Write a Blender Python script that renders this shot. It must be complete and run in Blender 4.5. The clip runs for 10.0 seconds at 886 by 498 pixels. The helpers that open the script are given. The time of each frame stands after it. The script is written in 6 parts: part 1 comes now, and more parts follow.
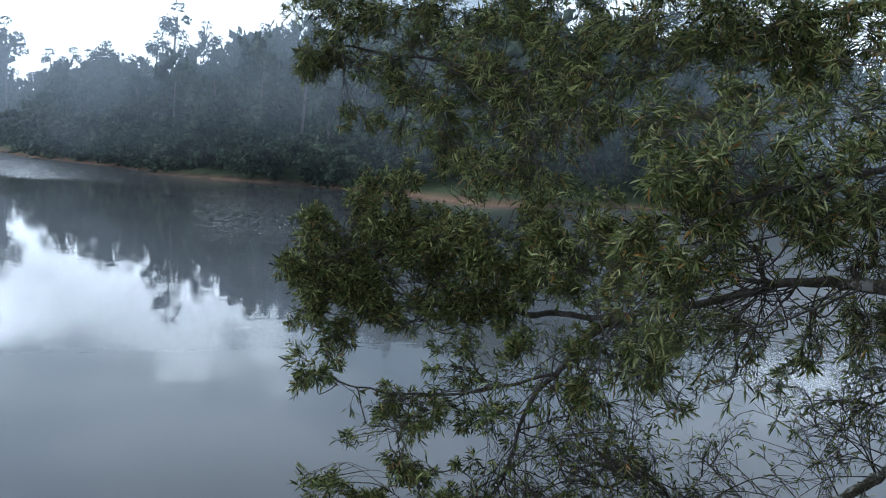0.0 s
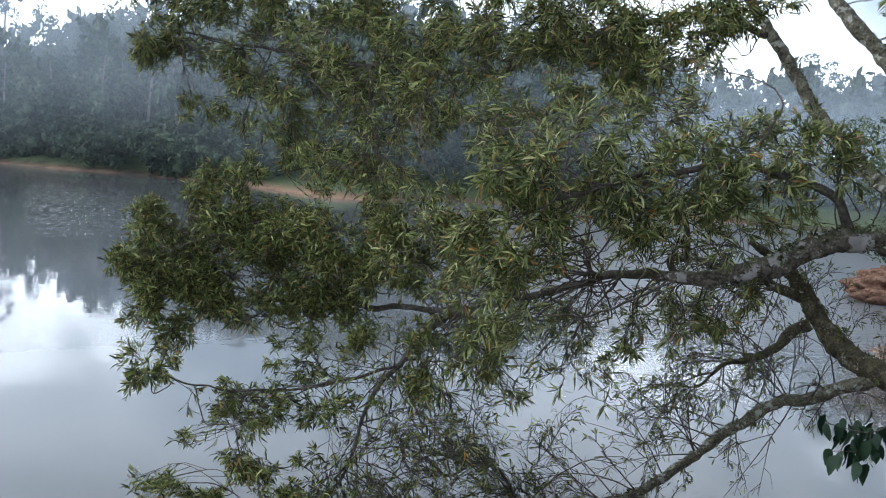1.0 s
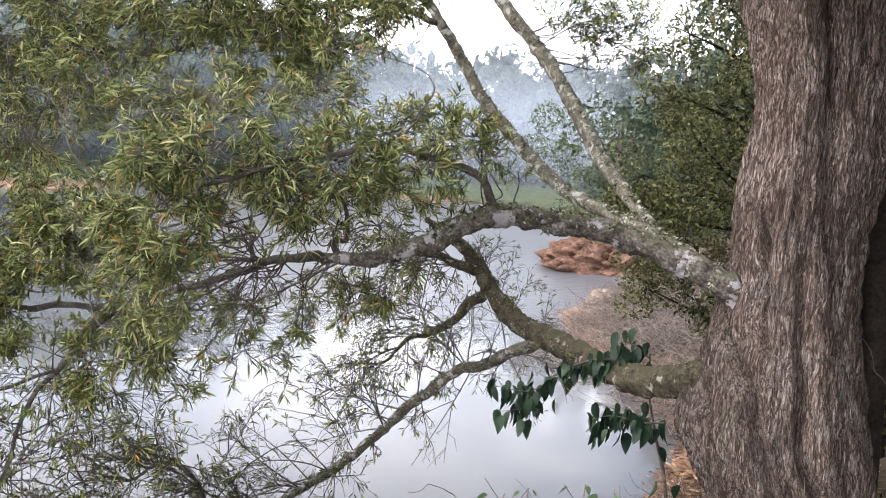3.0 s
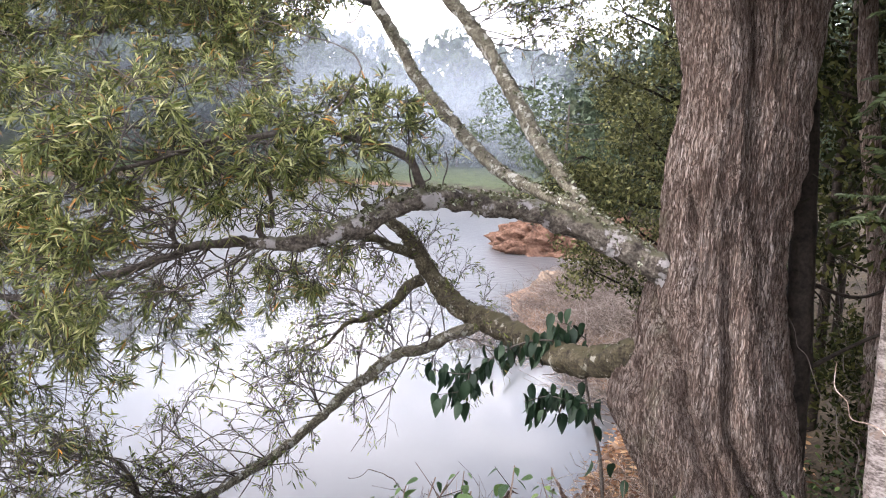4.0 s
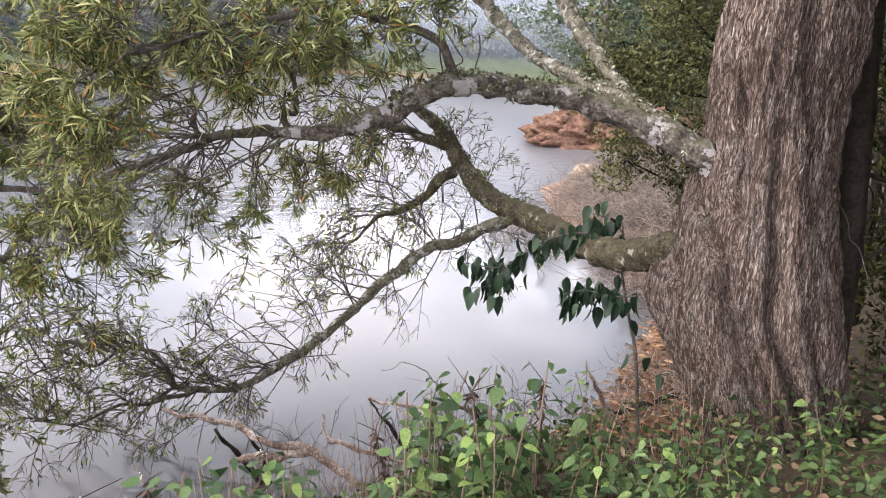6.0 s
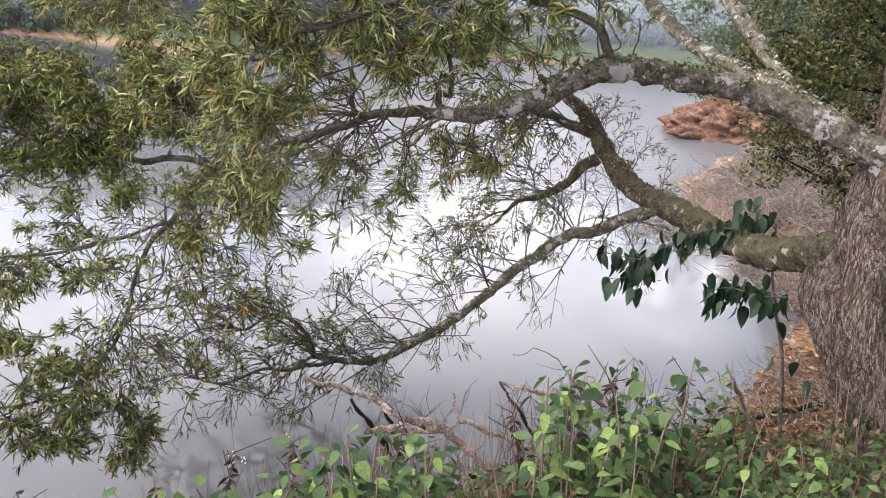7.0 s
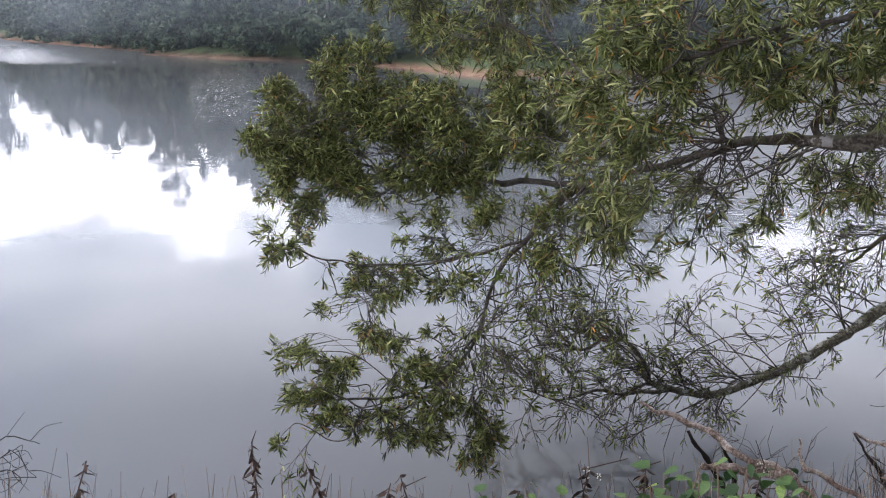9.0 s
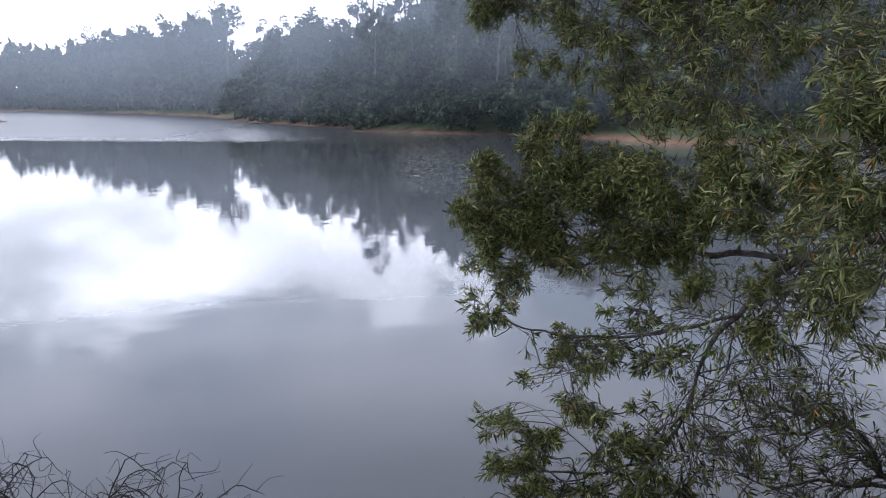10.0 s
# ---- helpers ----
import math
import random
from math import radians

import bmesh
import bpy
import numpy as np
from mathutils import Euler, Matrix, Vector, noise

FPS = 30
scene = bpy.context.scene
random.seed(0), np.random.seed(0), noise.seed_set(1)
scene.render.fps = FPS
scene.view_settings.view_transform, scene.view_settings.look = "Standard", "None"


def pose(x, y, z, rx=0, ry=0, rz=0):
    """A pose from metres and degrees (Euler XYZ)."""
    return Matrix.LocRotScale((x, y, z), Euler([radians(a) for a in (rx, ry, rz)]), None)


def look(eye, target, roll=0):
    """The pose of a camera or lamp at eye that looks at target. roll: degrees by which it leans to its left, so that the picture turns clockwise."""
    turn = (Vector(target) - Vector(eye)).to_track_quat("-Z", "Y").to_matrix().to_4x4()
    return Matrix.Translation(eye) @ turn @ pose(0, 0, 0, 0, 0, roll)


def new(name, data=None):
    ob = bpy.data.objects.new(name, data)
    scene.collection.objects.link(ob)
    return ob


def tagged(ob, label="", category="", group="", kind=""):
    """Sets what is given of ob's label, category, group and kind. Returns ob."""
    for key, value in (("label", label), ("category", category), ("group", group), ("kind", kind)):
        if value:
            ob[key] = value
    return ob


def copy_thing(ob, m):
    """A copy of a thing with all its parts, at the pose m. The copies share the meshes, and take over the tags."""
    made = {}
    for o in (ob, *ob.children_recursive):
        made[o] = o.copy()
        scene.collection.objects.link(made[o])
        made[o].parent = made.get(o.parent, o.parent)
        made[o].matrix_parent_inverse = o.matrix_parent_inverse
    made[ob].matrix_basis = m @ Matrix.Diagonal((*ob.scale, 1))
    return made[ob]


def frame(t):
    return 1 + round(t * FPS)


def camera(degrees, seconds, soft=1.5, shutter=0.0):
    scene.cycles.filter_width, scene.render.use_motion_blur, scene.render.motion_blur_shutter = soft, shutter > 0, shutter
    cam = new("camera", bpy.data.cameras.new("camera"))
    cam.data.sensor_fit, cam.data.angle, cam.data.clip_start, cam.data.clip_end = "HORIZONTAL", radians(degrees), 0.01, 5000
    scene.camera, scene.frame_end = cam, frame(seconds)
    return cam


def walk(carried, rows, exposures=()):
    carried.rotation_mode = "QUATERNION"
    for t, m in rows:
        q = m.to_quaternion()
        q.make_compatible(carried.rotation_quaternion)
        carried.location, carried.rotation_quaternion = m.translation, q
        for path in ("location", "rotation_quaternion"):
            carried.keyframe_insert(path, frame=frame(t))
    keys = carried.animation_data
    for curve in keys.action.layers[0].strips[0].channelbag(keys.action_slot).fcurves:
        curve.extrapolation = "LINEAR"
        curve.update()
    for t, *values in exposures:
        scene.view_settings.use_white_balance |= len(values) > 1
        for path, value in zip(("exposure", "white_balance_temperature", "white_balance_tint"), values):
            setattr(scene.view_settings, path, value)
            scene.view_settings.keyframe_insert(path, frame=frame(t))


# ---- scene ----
cam = camera(55.85, 10.0, soft=1.1)
PATH = [
    (0.0, -0.000, 0.000, 3.100, 84.00, -3.60, 0.00),
    (0.5, 0.049, -0.010, 3.100, 84.27, -4.54, -5.85),
    (1.0, 0.096, -0.033, 3.112, 84.25, -4.55, -9.76),
    (1.5, 0.204, -0.055, 3.132, 84.60, -4.50, -16.20),
    (2.0, 0.295, -0.076, 3.159, 85.46, -4.37, -21.61),
    (2.5, 0.361, -0.094, 3.153, 85.07, -4.06, -25.27),
    (3.0, 0.446, -0.101, 3.142, 84.48, -3.89, -28.46),
    (4.5, 0.662, -0.127, 3.129, 82.92, -2.98, -32.48),
    (5.0, 0.704, -0.062, 3.108, 80.92, -2.18, -32.12),
    (6.5, 0.675, 0.043, 3.085, 74.93, -3.27, -26.05),
    (7.0, 0.595, 0.061, 3.073, 74.78, -3.77, -20.40),
    (7.5, 0.533, 0.046, 3.057, 74.23, -5.78, -14.44),
    (8.0, 0.465, 0.041, 3.064, 74.45, -4.48, -9.30),
    (8.5, 0.383, 0.049, 3.079, 74.31, -3.05, -5.57),
    (9.0, 0.297, 0.026, 3.078, 75.43, -1.74, 0.42),
    (9.5, 0.252, 0.004, 3.084, 77.69, -0.52, 7.81),
    (10.0, 0.214, -0.028, 3.094, 79.98, 0.11, 13.37),
]
EXPOSURES = [(0.0, -0.90, 5350, 2), (0.5, -0.44, 5500, 3), (1.0, -0.14, 5700, 4), (2.0, 0.40, 6200, 9), (2.5, 0.66, 6350, 12), (3.0, 0.91, 6380, 14), (4.5, 1.08, 6450, 18), (6.5, 1.07, 6600, 16), (7.5, 0.82, 6550, 15),
             (8.0, 0.62, 6420, 15), (9.0, 0.20, 6120, 14), (9.5, -0.10, 5830, 13), (10.0, -0.58, 5720, 14)]
walk(cam, [(t, pose(x, y, z, rx, ry, rz)) for t, x, y, z, rx, ry, rz in PATH], EXPOSURES)

# ---- daylight ----
SUN_UP, SUN_TURN = 38.0, -75.0          # elevation, and the side it stands on, clockwise from +y
world = bpy.data.worlds.new("sky")
world.use_nodes = True
scene.world = world


def nodes_of(tree):
    """Shorthand: add(kind, **inputs) and link(a, b) for a node tree."""
    def add(kind, values=None, **props):
        n = tree.nodes.new(kind)
        for k, v in props.items():
            setattr(n, k, v)
        for k, v in (values or {}).items():
            if isinstance(v, bpy.types.NodeSocket):
                tree.links.new(v, n.inputs[k])
            else:
                n.inputs[k].default_value = v
        return n
    return add


def ramp(add, fac, stops):
    n = add("ShaderNodeValToRGB", {0: fac})
    els = n.color_ramp.elements
    while len(els) < len(stops):
        els.new(0.5)
    for e, (p, c) in zip(els, stops):
        e.position = p
        e.color = (*c, 1) if len(c) == 3 else c
    return n.outputs[0]


def build_sky():
    t = world.node_tree
    t.nodes.clear()
    add = nodes_of(t)
    sky = add("ShaderNodeTexSky", sky_type="NISHITA", sun_disc=False, sun_elevation=radians(SUN_UP),
              sun_rotation=radians(SUN_TURN), air_density=1.2, dust_density=2.5)
    clear = add("ShaderNodeVectorMath", {0: sky.outputs[0], 3: 0.16}, operation="SCALE")
    co = add("ShaderNodeTexCoord")
    sep = add("ShaderNodeSeparateXYZ", {0: co.outputs["Generated"]})
    up = add("ShaderNodeMath", {0: sep.outputs[2]}, operation="ABSOLUTE")
    flat = add("ShaderNodeMath", {0: up.outputs[0], 1: 0.22}, operation="ADD")
    # clouds lie in a sheet: the way divided by its height
    plane = add("ShaderNodeVectorMath", {0: co.outputs["Generated"], 1: flat.outputs[0]}, operation="DIVIDE")
    big = add("ShaderNodeTexNoise", {"Vector": plane.outputs[0], "Scale": 1.15, "Detail": 7.0, "Roughness": 0.55})
    cover = ramp(add, big.outputs[0], [(0.42, (0, 0, 0)), (0.58, (1, 1, 1))])
    low = add("ShaderNodeMapRange", {0: up.outputs[0], 1: 0.10, 2: 0.42, 3: 1.0, 4: 0.0})
    lum = add("ShaderNodeMixRGB", {0: low.outputs[0], 1: (0.93, 0.96, 1.04, 1), 2: (3.5, 3.5, 3.6, 1)})
    billow = add("ShaderNodeTexNoise", {"Vector": co.outputs["Generated"], "Scale": 5.5, "Detail": 5.0, "Roughness": 0.5})
    crest = add("ShaderNodeMath", {0: billow.outputs[0], 1: -0.42, 2: up.outputs[0]}, operation="MULTIPLY_ADD")
    heap = add("ShaderNodeMapRange", {0: crest.outputs[0], 1: -0.005, 2: 0.045, 3: 1.0, 4: 0.0}, interpolation_type="SMOOTHSTEP")
    lum = add("ShaderNodeMixRGB", {0: heap.outputs[0], 1: lum.outputs[0], 2: (4.75, 4.65, 4.7, 1)})
    high = add("ShaderNodeMapRange", {0: up.outputs[0], 1: 0.55, 2: 0.9})
    lum = add("ShaderNodeMixRGB", {0: high.outputs[0], 1: lum.outputs[0], 2: (2.0, 2.0, 2.02, 1)})
    keep = add("ShaderNodeMapRange", {0: up.outputs[0], 1: 0.04, 2: 0.16, 3: 1.0, 4: 0.0})
    cov = add("ShaderNodeMath", {0: cover, 1: keep.outputs[0]}, operation="MAXIMUM")
    cov2 = add("ShaderNodeMapRange", {0: cov.outputs[0], 1: 0.0, 2: 1.0, 3: 0.25, 4: 1.0})
    mix = add("ShaderNodeMixRGB", {0: cov2.outputs[0], 1: clear.outputs[0], 2: lum.outputs[0]})
    side = add("ShaderNodeVectorMath", {0: co.outputs["Generated"], 1: (math.sin(radians(SUN_TURN)), math.cos(radians(SUN_TURN)), 0)}, operation="DOT_PRODUCT")
    gain = add("ShaderNodeMath", {0: side.outputs["Value"], 1: 0.28, 2: 0.98}, operation="MULTIPLY_ADD")
    bg = add("ShaderNodeBackground", {0: mix.outputs[0], 1: gain.outputs[0]})
    out = add("ShaderNodeOutputWorld", {0: bg.outputs[0]})


build_sky()
sun_data = bpy.data.lights.new("sun", "SUN")
sun_data.energy, sun_data.angle, sun_data.color = 1.1, radians(18), (1.0, 0.95, 0.88)
sun = new("sun", sun_data)
s_az, s_el = radians(SUN_TURN), radians(SUN_UP)
sun.matrix_world = look((0, 0, 0), (-math.sin(s_az) * math.cos(s_el), -math.cos(s_az) * math.cos(s_el), -math.sin(s_el)))


# ---- materials ----
def surf(name, stops, scale=6.0, rough=0.8, bump=0.3, fine=40.0, stretch=(1, 1, 1), patch=None, spec=0.3, reach=0.02,
         island=False, pieces=False, through_light=0.0, patch_scale=3.0, patch_at=(0.55, 0.62), top=None):
    """A surface from noise at two scales. stops: colours along the coarse noise. patch: a second colour in blotches.
    top: a colour that settles on faces that look up."""
    m = bpy.data.materials.new(name)
    m.use_nodes = True
    t = m.node_tree
    t.nodes.clear()
    add = nodes_of(t)
    co = add("ShaderNodeTexCoord")
    mp = add("ShaderNodeMapping", {"Vector": co.outputs["Object"], "Scale": stretch})
    a = add("ShaderNodeTexNoise", {"Vector": mp.outputs[0], "Scale": scale, "Detail": 5.0, "Roughness": 0.6})
    b = add("ShaderNodeTexNoise", {"Vector": mp.outputs[0], "Scale": fine, "Detail": 3.0, "Roughness": 0.6})
    mixv = add("ShaderNodeMath", {0: a.outputs[0], 1: b.outputs[0]}, operation="ADD")
    half = add("ShaderNodeMath", {0: mixv.outputs[0], 1: 0.5}, operation="MULTIPLY")
    fac = half.outputs[0]
    if island or pieces:
        src = add("ShaderNodeNewGeometry").outputs["Random Per Island"] if island else add("ShaderNodeObjectInfo").outputs["Random"]
        soft = add("ShaderNodeMapRange", {0: half.outputs[0], 1: 0.3, 2: 0.7, 3: -0.16 if pieces else -0.05, 4: 0.16 if pieces else 0.05})
        fac = add("ShaderNodeMath", {0: src, 1: soft.outputs[0]}, operation="ADD").outputs[0]
    col = ramp(add, fac, stops)
    if patch:
        p = add("ShaderNodeTexNoise", {"Vector": co.outputs["Object"], "Scale": patch_scale, "Detail": 6.0, "Roughness": 0.65})
        k = ramp(add, p.outputs[0], [(patch_at[0], (0, 0, 0)), (patch_at[1], (1, 1, 1))])
        col = add("ShaderNodeMixRGB", {0: k, 1: col, 2: (*patch, 1)}).outputs[0]
    if top:
        nz = add("ShaderNodeSeparateXYZ", {0: add("ShaderNodeNewGeometry").outputs["Normal"]})
        wob = add("ShaderNodeMath", {0: nz.outputs[2], 1: a.outputs[0]}, operation="MULTIPLY")
        k = ramp(add, wob.outputs[0], [(0.22, (0, 0, 0)), (0.42, (0.85, 0.85, 0.85))])
        col = add("ShaderNodeMixRGB", {0: k, 1: col, 2: (*top, 1)}).outputs[0]
    bs = add("ShaderNodeBsdfPrincipled", {"Base Color": col, "Roughness": rough, "Specular IOR Level": spec})
    if bump:
        bp = add("ShaderNodeBump", {"Height": half.outputs[0], "Strength": bump, "Distance": reach})
        t.links.new(bp.outputs[0], bs.inputs["Normal"])
    shader = bs.outputs[0]
    if through_light:
        tr = add("ShaderNodeBsdfTranslucent", {0: col})
        shader = add("ShaderNodeMixShader", {0: through_light, 1: shader, 2: tr.outputs[0]}).outputs[0]
    add("ShaderNodeOutputMaterial", {0: shader})
    return m


def bark_material():
    """Stringy bark: long plates of grey-brown fibre parted by dark cracks."""
    m = bpy.data.materials.new("stringy_bark")
    m.use_nodes = True
    t = m.node_tree
    t.nodes.clear()
    add = nodes_of(t)
    co = add("ShaderNodeTexCoord").outputs["Object"]
    warp = add("ShaderNodeTexNoise", {"Vector": co, "Scale": 4.5, "Detail": 3.0})
    shift = add("ShaderNodeVectorMath", {0: warp.outputs[1], 3: 0.075}, operation="SCALE")
    bent = add("ShaderNodeVectorMath", {0: co, 1: shift.outputs[0]}, operation="ADD").outputs[0]

    def cracks(across, along, width):
        mp = add("ShaderNodeMapping", {"Vector": bent, "Scale": (across, across, along)})
        n = add("ShaderNodeTexNoise", {"Vector": mp.outputs[0], "Scale": 1.0, "Detail": 3.0, "Roughness": 0.58})
        off = add("ShaderNodeMath", {0: n.outputs[0], 1: 0.5}, operation="SUBTRACT")
        gap = add("ShaderNodeMath", {0: off.outputs[0]}, operation="ABSOLUTE")
        return add("ShaderNodeMapRange", {0: gap.outputs[0], 1: 0.0, 2: width}, interpolation_type="SMOOTHSTEP").outputs[0]

    wide, thin = cracks(36, 4.2, 0.05), cracks(95, 13.0, 0.075)
    both = add("ShaderNodeMath", {0: thin, 1: 0.6, 2: 0.4}, operation="MULTIPLY_ADD").outputs[0]
    both = add("ShaderNodeMath", {0: wide, 1: both}, operation="MULTIPLY").outputs[0]
    fibre = add("ShaderNodeMapping", {"Vector": bent, "Scale": (120, 120, 9)})
    grain = add("ShaderNodeTexNoise", {"Vector": fibre.outputs[0], "Scale": 1.0, "Detail": 2.0}).outputs[0]
    broad = add("ShaderNodeTexNoise", {"Vector": bent, "Scale": 4.0, "Detail": 6.0, "Roughness": 0.65}).outputs[0]
    mixv = add("ShaderNodeMath", {0: grain, 1: broad}, operation="ADD")
    half = add("ShaderNodeMath", {0: mixv.outputs[0], 1: 0.5}, operation="MULTIPLY").outputs[0]
    plate = ramp(add, half, [(0.34, (0.105, 0.070, 0.055)), (0.46, (0.19, 0.142, 0.118)), (0.56, (0.29, 0.24, 0.212)), (0.66, (0.43, 0.385, 0.36))])
    moss = add("ShaderNodeTexNoise", {"Vector": co, "Scale": 1.7, "Detail": 6.0, "Roughness": 0.65})
    k = ramp(add, moss.outputs[0], [(0.58, (0, 0, 0)), (0.72, (0.7, 0.7, 0.7))])
    plate = add("ShaderNodeMixRGB", {0: k, 1: plate, 2: (0.12, 0.125, 0.085, 1)}).outputs[0]
    col = add("ShaderNodeMixRGB", {0: both, 1: (0.062, 0.042, 0.033, 1), 2: plate}).outputs[0]
    high = add("ShaderNodeMath", {0: grain, 1: 0.35, 2: both}, operation="MULTIPLY_ADD").outputs[0]
    bp = add("ShaderNodeBump", {"Height": high, "Strength": 0.95, "Distance": 0.018})
    bs = add("ShaderNodeBsdfPrincipled", {"Base Color": col, "Roughness": 0.92, "Specular IOR Level": 0.2, "Normal": bp.outputs[0]})
    add("ShaderNodeOutputMaterial", {0: bs.outputs[0]})
    return m


BARK = bark_material()
LICHEN = surf("lichened_bark", [(0.36, (0.016, 0.014, 0.012)), (0.46, (0.06, 0.05, 0.042)), (0.56, (0.13, 0.115, 0.095)), (0.64, (0.22, 0.205, 0.175))], scale=14, fine=60,
              rough=0.9, bump=0.9, patch=(0.31, 0.295, 0.295), patch_scale=6.5, patch_at=(0.54, 0.565), top=(0.085, 0.085, 0.05))
SPECKLED = surf("speckled_bark", [(0.36, (0.03, 0.026, 0.02)), (0.46, (0.085, 0.075, 0.055)), (0.56, (0.16, 0.15, 0.11)), (0.64, (0.25, 0.24, 0.19))], scale=14, fine=60,
                rough=0.9, bump=0.9, patch=(0.34, 0.34, 0.30), patch_scale=12, patch_at=(0.56, 0.59))
MOSSY = surf("mossy_bark", [(0.36, (0.016, 0.013, 0.009)), (0.46, (0.05, 0.041, 0.026)), (0.56, (0.095, 0.082, 0.05)), (0.64, (0.16, 0.145, 0.10))], scale=14, fine=60,
             rough=0.9, bump=0.9, patch=(0.30, 0.29, 0.24), patch_scale=11, patch_at=(0.60, 0.63), top=(0.068, 0.06, 0.03))
TUFT = surf("lichen_tuft", [(0.0, (0.035, 0.035, 0.02)), (0.45, (0.10, 0.105, 0.055)), (0.8, (0.22, 0.235, 0.155)), (1.0, (0.40, 0.42, 0.34))], scale=4, rough=0.9, bump=0, spec=0.1, island=True)
TWIG = surf("grey_twig", [(0.35, (0.03, 0.024, 0.02)), (0.5, (0.07, 0.058, 0.05)), (0.65, (0.15, 0.14, 0.122))], scale=12, fine=60, rough=0.85, bump=0.3)
LEAF = surf("wattle_leaf", [(0.0, (0.012, 0.018, 0.006)), (0.3, (0.060, 0.078, 0.021)), (0.65, (0.18, 0.205, 0.056)), (0.92, (0.36, 0.375, 0.15)), (0.965, (0.24, 0.14, 0.05))],
            scale=1.2, fine=6, rough=0.5, bump=0, spec=0.25, island=True, through_light=0.14)
LEAF_NEAR = surf("young_wattle_leaf", [(0.0, (0.014, 0.019, 0.007)), (0.3, (0.066, 0.088, 0.023)), (0.65, (0.185, 0.212, 0.06)), (0.93, (0.43, 0.44, 0.20)), (0.975, (0.26, 0.13, 0.045)), (0.997, (0.45, 0.22, 0.04))],
                 scale=1.2, fine=6, rough=0.45, bump=0, spec=0.32, island=True, through_light=0.16)
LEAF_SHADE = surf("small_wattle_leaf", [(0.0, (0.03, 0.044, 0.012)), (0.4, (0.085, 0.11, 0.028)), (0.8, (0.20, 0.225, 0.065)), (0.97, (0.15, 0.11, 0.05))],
                  scale=1.2, fine=6, rough=0.6, bump=0, spec=0.12, island=True, through_light=0.15)
LEAF_DARK = surf("dark_glossy_leaf", [(0.2, (0.012, 0.03, 0.016)), (0.8, (0.03, 0.06, 0.03))], scale=10, rough=0.45, bump=0.2, spec=0.3, pieces=True, through_light=0.08)
WEED = surf("weed_leaf", [(0.0, (0.022, 0.05, 0.02)), (0.5, (0.07, 0.13, 0.045)), (0.85, (0.135, 0.21, 0.075)), (1.0, (0.28, 0.40, 0.11))], scale=5, fine=22, rough=0.5, bump=0.3, pieces=True, through_light=0.3)
WEED_STUFF = surf("undergrowth_leaf", [(0.0, (0.016, 0.03, 0.011)), (0.4, (0.05, 0.085, 0.026)), (0.78, (0.13, 0.19, 0.06)), (0.84, (0.11, 0.075, 0.045)), (1.0, (0.22, 0.15, 0.09))], scale=3, rough=0.55, bump=0, island=True, through_light=0.3)
# bush leaves taken down to near black: the thicket's own shade is in the colour
SHADED_BUSH_LEAF = surf("shaded_bush_leaf", [(0.0, (0.006, 0.009, 0.003)), (0.5, (0.020, 0.025, 0.008)), (1.0, (0.075, 0.076, 0.024))], scale=1, rough=0.6, bump=0, spec=0.06, island=True)
OLIVE_LEAF = surf("olive_leaf", [(0.0, (0.022, 0.027, 0.010)), (0.5, (0.075, 0.083, 0.028)), (1.0, (0.21, 0.21, 0.085))], scale=1, rough=0.55, bump=0, spec=0.2, island=True, through_light=0.15)
FERN_LEAF = surf("feathery_leaf", [(0.0, (0.028, 0.045, 0.018)), (0.5, (0.06, 0.085, 0.034)), (1.0, (0.11, 0.14, 0.06))], scale=1, rough=0.5, bump=0, island=True, through_light=0.3)
WOODS = surf("forest_leaf", [(0.38, (0.014, 0.026, 0.018)), (0.46, (0.034, 0.054, 0.034)), (0.54, (0.066, 0.092, 0.054)), (0.64, (0.13, 0.15, 0.095))], scale=0.3, fine=1.6, rough=0.7, bump=0, through_light=0.12)
PALE = surf("pale_bark", [(0.40, (0.05, 0.04, 0.036)), (0.47, (0.135, 0.115, 0.108)), (0.58, (0.27, 0.245, 0.235))], scale=4, fine=20, stretch=(2, 2, 6), rough=0.8, bump=0.4,
            patch=(0.17, 0.13, 0.11), patch_scale=7, patch_at=(0.56, 0.62))
DRIFT = surf("driftwood", [(0.36, (0.08, 0.055, 0.043)), (0.47, (0.24, 0.175, 0.14)), (0.56, (0.42, 0.34, 0.29)), (0.64, (0.66, 0.60, 0.54))], scale=9, fine=55, rough=0.85, bump=0.9)
# wet wood, its colour lowered further to put shade on the stems
WET_SHADED = surf("wet_shaded_wood", [(0.35, (0.009, 0.007, 0.006)), (0.6, (0.034, 0.027, 0.022))], scale=7, fine=40, rough=0.8, bump=0.5, spec=0.15)
DRY = surf("dry_stalk", [(0.0, (0.07, 0.04, 0.035)), (0.5, (0.17, 0.115, 0.09)), (1.0, (0.34, 0.27, 0.21))], scale=4, fine=30, rough=0.9, bump=0, island=True)
DEAD = surf("withered_weed", [(0.0, (0.03, 0.02, 0.018)), (0.5, (0.075, 0.05, 0.042)), (1.0, (0.17, 0.125, 0.10))], scale=4, fine=30, rough=0.9, bump=0, island=True)
BRUSH = surf("dead_brush", [(0.0, (0.10, 0.078, 0.068)), (0.5, (0.21, 0.17, 0.15)), (1.0, (0.36, 0.32, 0.29))], scale=4, fine=30, rough=0.9, bump=0, island=True)
REDEARTH = surf("red_earth", [(0.34, (0.04, 0.023, 0.016)), (0.48, (0.135, 0.074, 0.05)), (0.64, (0.27, 0.165, 0.118))], scale=1.6, fine=9, rough=0.95, bump=0.9, reach=0.12)
